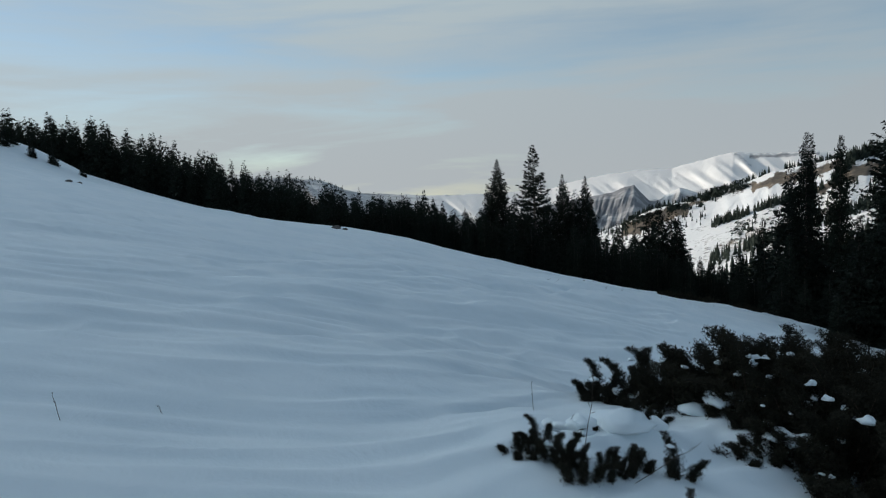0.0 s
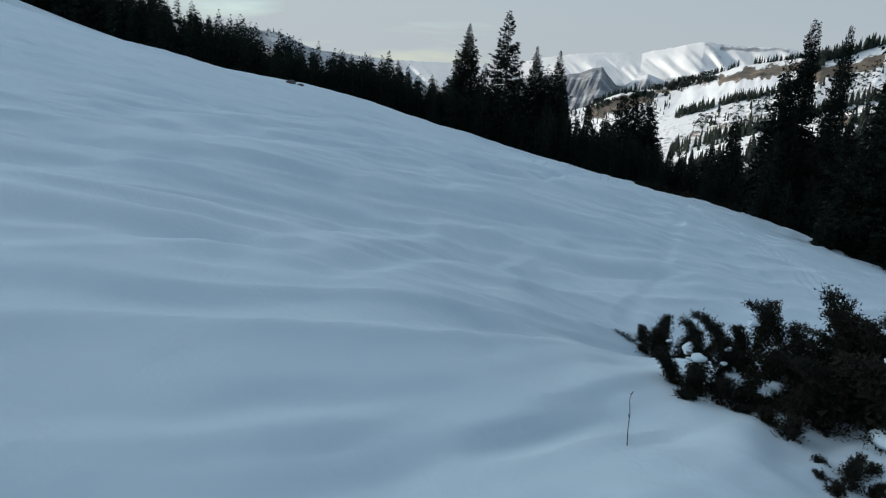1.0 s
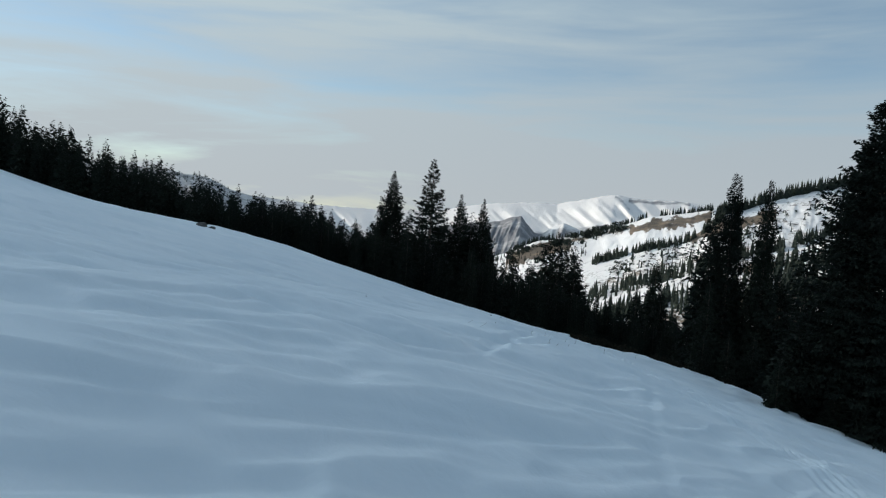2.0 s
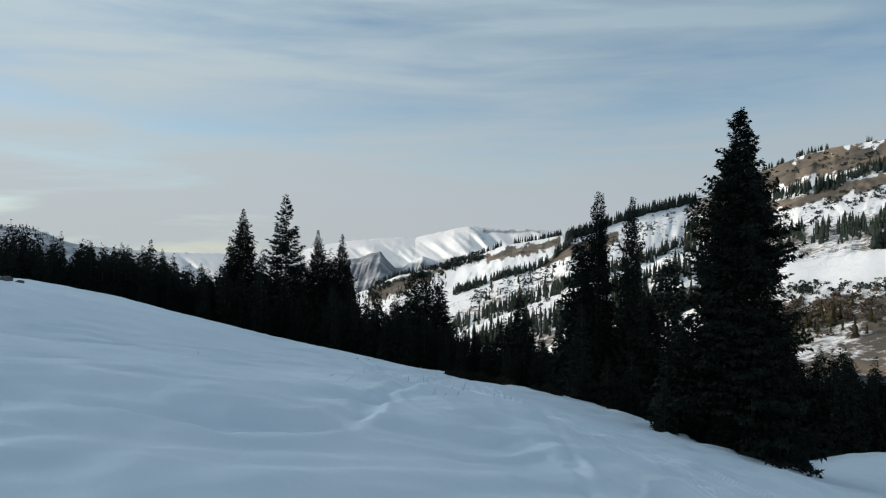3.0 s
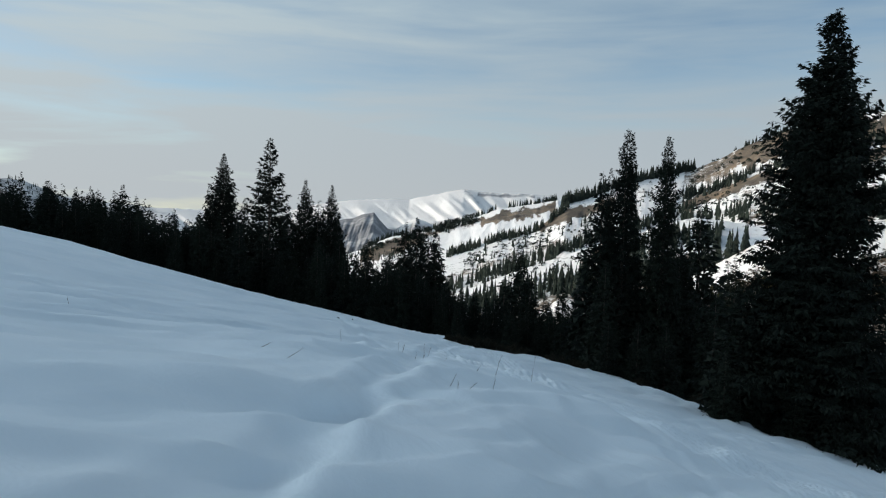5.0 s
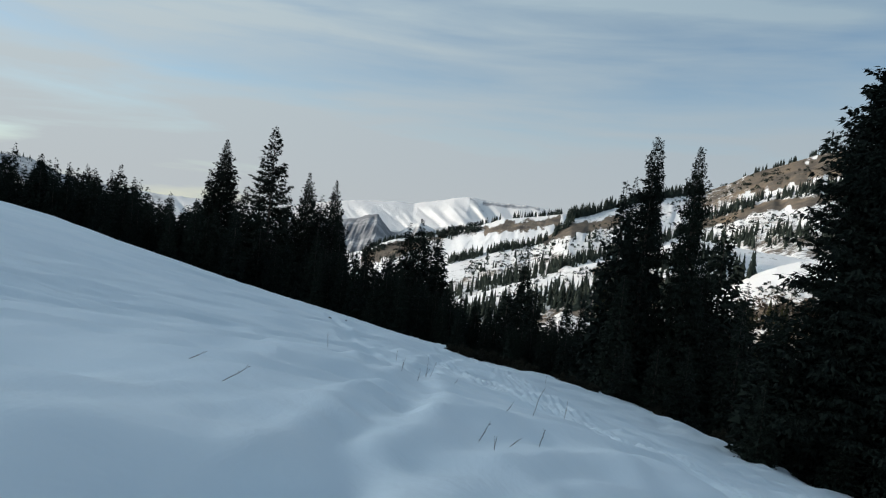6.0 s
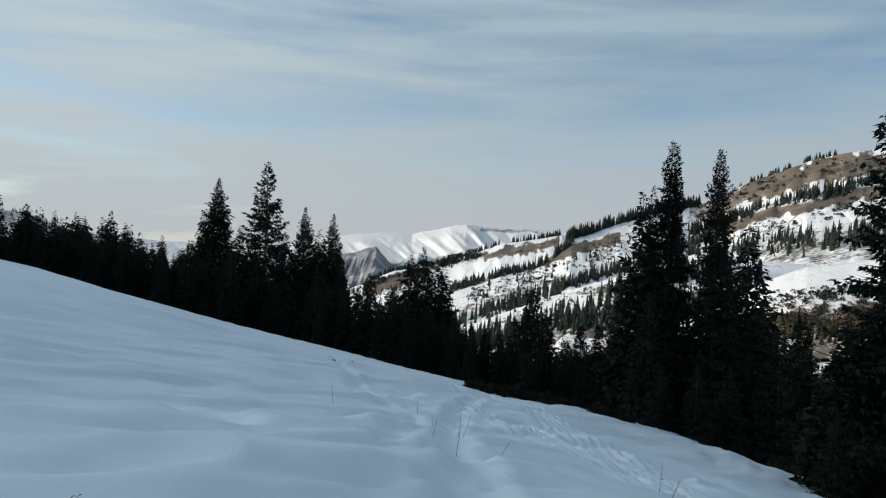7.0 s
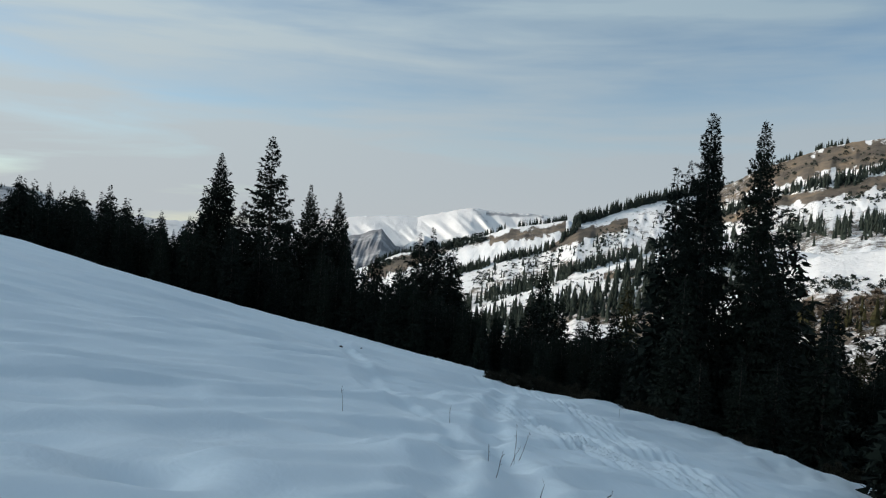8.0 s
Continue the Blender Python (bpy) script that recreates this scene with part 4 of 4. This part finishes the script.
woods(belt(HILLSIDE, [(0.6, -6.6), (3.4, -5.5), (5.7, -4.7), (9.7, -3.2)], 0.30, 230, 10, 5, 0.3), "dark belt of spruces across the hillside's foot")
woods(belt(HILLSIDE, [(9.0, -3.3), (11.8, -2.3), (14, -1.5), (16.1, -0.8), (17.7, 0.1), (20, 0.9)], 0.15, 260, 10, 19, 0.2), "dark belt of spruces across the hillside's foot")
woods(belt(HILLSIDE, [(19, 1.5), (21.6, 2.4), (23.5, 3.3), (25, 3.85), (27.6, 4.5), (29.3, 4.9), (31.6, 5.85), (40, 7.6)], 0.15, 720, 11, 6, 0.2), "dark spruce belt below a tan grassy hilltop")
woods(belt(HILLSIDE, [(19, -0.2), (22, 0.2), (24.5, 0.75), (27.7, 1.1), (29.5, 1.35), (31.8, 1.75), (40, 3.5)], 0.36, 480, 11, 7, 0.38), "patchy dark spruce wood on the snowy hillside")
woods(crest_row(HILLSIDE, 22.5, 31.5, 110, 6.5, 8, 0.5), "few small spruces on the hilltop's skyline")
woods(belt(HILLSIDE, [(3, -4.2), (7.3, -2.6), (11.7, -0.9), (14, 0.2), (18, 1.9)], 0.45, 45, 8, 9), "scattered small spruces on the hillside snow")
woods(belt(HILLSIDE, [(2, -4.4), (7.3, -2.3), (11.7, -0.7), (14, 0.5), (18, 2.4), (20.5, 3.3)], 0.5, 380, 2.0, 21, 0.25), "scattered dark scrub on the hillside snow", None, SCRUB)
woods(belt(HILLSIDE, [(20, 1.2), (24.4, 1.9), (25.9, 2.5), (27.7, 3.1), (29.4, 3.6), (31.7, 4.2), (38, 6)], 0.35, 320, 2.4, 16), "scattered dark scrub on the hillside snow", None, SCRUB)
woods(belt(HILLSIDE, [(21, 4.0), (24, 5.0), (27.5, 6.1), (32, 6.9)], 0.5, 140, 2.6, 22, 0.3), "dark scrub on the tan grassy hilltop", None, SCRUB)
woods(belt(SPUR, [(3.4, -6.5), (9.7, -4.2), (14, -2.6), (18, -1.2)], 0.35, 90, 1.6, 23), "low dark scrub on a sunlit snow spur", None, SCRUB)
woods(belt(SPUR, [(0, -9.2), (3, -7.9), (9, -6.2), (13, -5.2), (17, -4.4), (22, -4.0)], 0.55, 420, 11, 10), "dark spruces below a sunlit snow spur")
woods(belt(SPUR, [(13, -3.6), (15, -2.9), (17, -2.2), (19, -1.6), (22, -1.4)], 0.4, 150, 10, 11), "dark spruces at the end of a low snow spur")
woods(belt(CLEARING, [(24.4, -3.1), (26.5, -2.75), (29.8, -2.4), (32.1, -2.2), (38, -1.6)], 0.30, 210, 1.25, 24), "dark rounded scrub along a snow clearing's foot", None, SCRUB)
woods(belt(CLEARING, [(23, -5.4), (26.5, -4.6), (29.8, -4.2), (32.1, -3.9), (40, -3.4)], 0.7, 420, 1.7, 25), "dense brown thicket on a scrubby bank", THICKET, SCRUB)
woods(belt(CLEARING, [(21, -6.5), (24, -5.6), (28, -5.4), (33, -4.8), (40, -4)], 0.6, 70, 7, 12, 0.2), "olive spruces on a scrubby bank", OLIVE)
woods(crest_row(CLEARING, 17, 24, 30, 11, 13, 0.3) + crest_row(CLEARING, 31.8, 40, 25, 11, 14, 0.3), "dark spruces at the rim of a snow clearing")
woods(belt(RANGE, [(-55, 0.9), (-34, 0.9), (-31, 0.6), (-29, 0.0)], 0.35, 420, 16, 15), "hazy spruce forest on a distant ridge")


# ---- junipers by the camera's start ----
def juniper(seed, tall, wide, plumes, sprays=70, leaves=22, coarse=1.0):
    """Crowded upright plumes of tiny scale leaves, their tips nodding over, each round a dark dense heart."""
    rng = np.random.default_rng(seed)
    ob = new("juniper_bush")
    wood, tris = [], []
    for i in range(plumes):
        t = 2.4 * i + rng.uniform(-0.4, 0.4)
        q0 = math.sqrt((i + 0.3) / plumes) if plumes > 1 else 0.0
        out = np.array([math.cos(t), math.sin(t), 0.0])
        reach = tall * (1.0 - 0.38 * q0) * rng.uniform(0.72, 1.1)
        tilt = 0.55 * q0 * rng.uniform(0.5, 1.3)
        way = out * math.sin(tilt) + np.array([0, 0, math.cos(tilt)])
        bend = rng.uniform(0, 6.28)
        nod = (np.array([math.cos(bend), math.sin(bend), 0.0]) + out) * rng.uniform(0.1, 0.32) - np.array([0, 0, rng.uniform(0.05, 0.3)])
        foot = out * q0 * wide * 0.42 - np.array([0, 0, 0.10])

        def axis(q):
            return foot + way * (reach * q)[:, None] + nod * (np.maximum(q - 0.5, 0) ** 2 * 2.4 * reach)[:, None]

        knots = np.array([0, 0.2, 0.4, 0.6, 0.8, 0.92, 1.0])
        wood.append(tapered(axis(knots), [0.017, 0.015, 0.012, 0.008, 0.005, 0.003, 0.001], 4))
        fat = (0.10 + 0.07 * reach) * rng.uniform(0.8, 1.2) * coarse**0.3
        n = sprays
        q = 0.04 + 0.96 * ((np.arange(n) + rng.random(n)) / n) ** 0.8
        spin = np.arange(n) * 2.4 + rng.normal(0, 0.5, n)
        girth = fat * np.clip(1.25 - q, 0.10, 1) ** 0.8 * np.clip(0.45 + 2 * q, 0, 1) * rng.uniform(0.6, 1.25, n)
        aim = np.stack([np.cos(spin), np.sin(spin), rng.uniform(0.3, 1.3, n)], -1) + way * 0.4
        aim = aim / np.linalg.norm(aim, axis=1)[:, None]
        p = axis(q)
        k = np.repeat(np.arange(n), leaves)
        m = len(k)
        g = rng.random(m) ** 0.8
        length = (girth * 1.25 + 0.02)[k]
        c = p[k] + aim[k] * (length * g)[:, None] - np.array([0, 0, 1.0]) * (length * 0.55 * g**2.2 * rng.uniform(0.4, 1.2, n)[k])[:, None]
        c = c + rng.normal(0, 1, (m, 3)) * (0.010 + 0.05 * length * (1 - 0.6 * g))[:, None]
        r = rng.normal(0, 1, (m, 3)) + aim[k] * 1.2 - np.array([0, 0, 0.5]) * g[:, None]
        r = r / np.linalg.norm(r, axis=1)[:, None]
        side = np.cross(r, rng.normal(0, 1, (m, 3)))
        side = side / np.linalg.norm(side, axis=1)[:, None] * (coarse * rng.uniform(0.0035, 0.006, m))[:, None]
        tris.append(np.stack([c - side, c + side, c + r * (coarse * rng.uniform(0.016, 0.034, m))[:, None]], 1))
        h = 9 * sprays                                      # dead twigs and shade inside
        q = rng.random(h) * 0.86
        c = axis(q) + rng.normal(0, 1, (h, 3)) * (0.42 * fat * np.clip(1.15 - q, 0.1, 1))[:, None]
        tris.append(c[:, None, :] + rng.normal(0, 1, (h, 3, 3)) * 0.013 * coarse**0.7)
    v = np.concatenate(tris).reshape(-1, 3)
    part("foliage", mesh_from("foliage", v, np.arange(len(v)).reshape(-1, 3), JUNIPER), ob)
    tagged(part("stem", mesh_from("stem", *join(*wood), TWIG, True), ob), kind="stuff")
    ob["tall"] = tall * 0.86
    return ob


def set_bush(ob, x, y, size, turn, label, lean=0.0):
    m = Matrix.Translation((x, y, ground_at(x, y) - 0.02)) @ Matrix.Rotation(turn, 4, "Z") @ Matrix.Rotation(lean, 4, "Y") @ Matrix.Scale(size, 4)
    return tagged(stood(ob, m), label, "shrub", "junipers in the snow")


low_j = juniper(1, 0.42, 0.70, 7, 60)
tall_j = juniper(2, 0.85, 0.60, 7, 96, 30, 0.8)
fan_j = juniper(3, 0.68, 0.85, 10, 80, 28, 0.85)
spire_j = juniper(4, 0.85, 0.26, 3, 110, 30, 0.8)
clump_j = juniper(7, 0.80, 0.34, 4, 110, 30, 0.8)
mass_j = juniper(6, 1.45, 1.20, 18, 120, 34, 0.85)
scrub_j = juniper(5, 0.5, 1.0, 9, 34, 12, 2.6)
DARK_J = "dark juniper bush half buried in snow"
BUSHES = [(low_j, 2.84, -10.65, 0.26), (clump_j, 2.94, -10.3, 0.4), (clump_j, 3.22, -10.75, 0.47), (tall_j, 3.44, -10.9, 0.44), (fan_j, 3.67, -10.65, 0.29), (low_j, 3.87, -10.35, 0.26), (spire_j, 4.32, -10.25, 0.53), (spire_j, 3.84, -9.35, 0.4), (low_j, 3.52, -8.85, 0.17), (low_j, 3.27, -9.65, 0.2), (low_j, 3.85, -7.6, 0.29), (spire_j, 4.47, -11.25, 0.44),
          (fan_j, 2.75, -2.3, 0.76), (low_j, 2.45, -2.3, 0.41), (clump_j, 2.95, -6.1, 0.81), (low_j, 3.12, -6.35, 0.41), (clump_j, 3.38, -5.4, 0.98), (spire_j, 3.82, -5.3, 1.1), (low_j, 3.62, -6.6, 0.39), (clump_j, 4.1, -6.5, 1.15), (clump_j, 4.37, -5.8, 1.31), (clump_j, 4.67, -6.5, 1.04), (clump_j, 3.5, -3.2, 0.73),
          (tall_j, 5, -4.6, 1.83), (spire_j, 5.2, -4.9, 1.76), (mass_j, 5.27, -5, 1.65), (mass_j, 5.42, -5.9, 1.71), (tall_j, 5.15, -6.4, 1.76), (mass_j, 5.5, -6.9, 1.5), (mass_j, 5.7, -6, 1.98), (low_j, 4.95, -7.1, 0.47), (fan_j, 5.3, -8.2, 0.58), (low_j, 5.1, -8.9, 0.37),
          (fan_j, 5.65, -8, 0.75), (mass_j, 6, -8.1, 1.35), (mass_j, 6.35, -7.3, 1.83), (fan_j, 5.85, -9, 0.65), (mass_j, 6.6, -8.5, 1.78), (low_j, 6.1, -9.5, 0.47), (mass_j, 6.6, -5.9, 2.37), (mass_j, 7.2, -7, 2.06), (mass_j, 7.6, -5.2, 2.64), (mass_j, 8.3, -6.4, 2.64), (mass_j, 6, -4.9, 2.09), (mass_j, 8.8, -4.6, 2.86), (mass_j, 7.2, -3.6, 2.53)]
for i, (ob, x, y, tall) in enumerate(BUSHES):
    set_bush(ob, x, y, tall / ob["tall"], i * 2.4, DARK_J, 0.10 * math.sin(i * 1.7))

# low scrub along the meadow's far edge
rnd = random.Random(5)
EDGE = [(0.9, 48.6), (1.9, 49.0), (2.6, 50.0), (3.2, 50.7), (3.8, 50.4), (4.4, 49.8), (7.1, 50.4), (8.3, 49.6), (9.4, 53.6), (12.2, 49.4), (15.0, 46.5), (16.5, 45.5), (17.4, 44.5), (20.2, 46), (21.2, 44.2), (-5.6, 43.0), (-5.1, 45.2), (-6.6, 46.8)]
for x, y in EDGE:
    set_bush(scrub_j, x, y, rnd.uniform(1.1, 1.9) * (0.09 if x < 0 else 0.9), rnd.uniform(0, 6.28), "low dark scrub at the snow's far edge")


def boulder(x, y, size):
    bm = bmesh.new()
    bmesh.ops.create_icosphere(bm, subdivisions=3, radius=size)
    for v in bm.verts:
        v.co *= 1 + 0.35 * noise.noise(v.co * (1.6 / size)) + 0.12 * noise.noise(v.co * (5 / size))
        v.co.z *= 0.6
    me = bpy.data.meshes.new("boulder")
    bm.to_mesh(me)
    bm.free()
    me.materials.append(STONE)
    ob = new("boulder", me)
    ob.matrix_basis = Matrix.Translation((x, y, ground_at(x, y) + 0.1 * size))
    return tagged(ob, "dark weathered boulder poking out of the snow", "rock", "boulders")


boulder(-38.5, 58.8, 0.55)
boulder(-37.6, 59.3, 0.35)
boulder(-50.0, 30.6, 0.30)
boulder(-49.2, 31.0, 0.22)


def cushion(seed, sx, sy, sz):
    bm = bmesh.new()
    bmesh.ops.create_icosphere(bm, subdivisions=3, radius=1.0)
    for v in bm.verts:
        n = noise.noise(v.co * 1.0 + Vector((seed * 7.1, 0, 0))) * (0.5 if sx > 0.2 else 0.9) + noise.noise(v.co * 2.4 + Vector((0, seed * 3.7, 0))) * 0.2
        v.co *= 1 + n
        if v.co.z < 0:
            v.co.z *= 0.45
        v.co = Vector((v.co.x * sx, v.co.y * sy, v.co.z * sz))
    for f in bm.faces:
        f.smooth = True
    me = bpy.data.meshes.new("snow_cushion")
    bm.to_mesh(me)
    bm.free()
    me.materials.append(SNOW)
    return me


PADS = [(3.7, -9.5, 0.02, 0.34), (3.3, -9.5, 0.0, 0.27), (3.3, -10.15, 0.22, 0.14), (3.05, -10.0, 0.18, 0.12), (3.85, -9.2, 0.0, 0.3), (2.85, -5.5, 0.3, 0.1), (3.2, -5.9, 0.25, 0.13), (3.6, -5.8, 0.12, 0.2), (4.4, -6.9, 0.04, 0.26), (4.75, -6.9, 0.10, 0.26), (5.2, -7.75, 0.3, 0.16), (5.35, -8.5, 0.2, 0.18), (5.6, -8.6, 0.35, 0.13)]
rnd = random.Random(31)
for ob, x, y, tall in BUSHES:
    for _ in range(4 if ob is mass_j else 2 if tall > 0.45 else 0):
        t, f = rnd.uniform(3.0, 6.2), rnd.uniform(0.35, 0.95)
        r = (1.0 - 0.55 * f) * (0.42 if ob is mass_j else 0.3) * tall
        PADS.append((x + r * math.cos(t), y + r * math.sin(t), f * tall * 0.9, rnd.uniform(0.03, 0.085) * (1.1 if ob is mass_j else 0.75)))
for i, (x, y, up_, size) in enumerate(PADS):
    ob = new("snow_cushion", cushion(i + 1, size * (1.0 + 0.35 * math.sin(i * 2.3)), size * 0.85, size * (0.45 if size > 0.15 else 0.7)))
    ob.matrix_basis = Matrix.Translation((x, y, ground_at(x, y) + up_ * 0.8)) @ Matrix.Rotation(i * 1.9, 4, "Z")
    tagged(ob, "rounded cushion of snow lying on juniper boughs", "snow", "snow cushions")


# ---- dry stalks in the snow ----
def stalk(seed, tall, forks):
    rng = random.Random(seed)
    pieces = []
    way = Vector((rng.uniform(-0.06, 0.06), rng.uniform(-0.06, 0.06), 1))
    pts = [way * (tall * q) + Vector((rng.uniform(-1, 1), rng.uniform(-1, 1), 0)) * 0.02 * q - Vector((0, 0, 0.05 * (q == 0))) for q in (0, 0.3, 0.6, 0.85, 1)]
    pieces.append(tapered(pts, [0.004, 0.0035, 0.003, 0.002, 0.001], 5))
    for k in range(forks):
        q = rng.uniform(0.35, 0.98)
        p = way * (tall * q)
        t = rng.uniform(0, 6.28)
        out = Vector((math.cos(t), math.sin(t), rng.uniform(0.5, 1.4))).normalized() * rng.uniform(0.04, 0.11) * tall
        pieces.append(tapered([p, p + out * 0.6, p + out], [0.0018, 0.0035, 0.001], 4))
    me = mesh_from("dry_stalk", *join(*pieces), STRAW, True)
    return me


STALKS = [(2.35, -8.18, 0.40, 0.1), (3.95, -10.7, 0.75, -0.95), (-1.5, -12.3, 0.30, 0.2), (-1.05, -11.4, 0.12, 0.6), (3.41, -10.26, 0.74, -0.2), (0.76, 19.73, 0.42, -0.25), (-0.15, 17.0, 0.22, -0.5), (-0.05, 16.5, 0.12, 0.1), (0.15, 17.0, 0.14, -0.8),
          (0.55, 17.7, 0.2, -0.2), (-2.48, 16.45, 0.26, -0.95), (-3.04, 17.18, 0.18, -1.1), (0.36, 19.43, 0.16, -0.6), (-1.27, 25.3, 0.2, 0), (-0.75, 27.3, 0.55, -0.05), (-0.68, 27.4, 0.46, -0.25), (-0.82, 27.2, 0.36, -0.35),
          (-0.2, 24.3, 0.2, -0.5), (2.0, 23.8, 0.45, -0.1), (-1.25, 24.4, 0.28, -0.2), (-0.9, 23.8, 0.34, -0.1), (-1.65, 30.1, 0.34, 0), (-3.4, 28.6, 0.4, 0), (4.9, 43.5, 0.5, 0), (-8.3, 21.6, 0.22, 0.3)]
for i, (x, y, tall, tilt) in enumerate(STALKS):
    ob = new("dry_stalk", stalk(i, tall, 3 + i % 5))
    ob.matrix_basis = Matrix.Translation((x, y, ground_at(x, y))) @ Matrix.Rotation(-tilt, 4, "Y") @ Matrix.Rotation(i * 1.3, 4, "Z")
    tagged(ob, "thin dry brown stalk standing in the snow", "plant", "dry stalks")
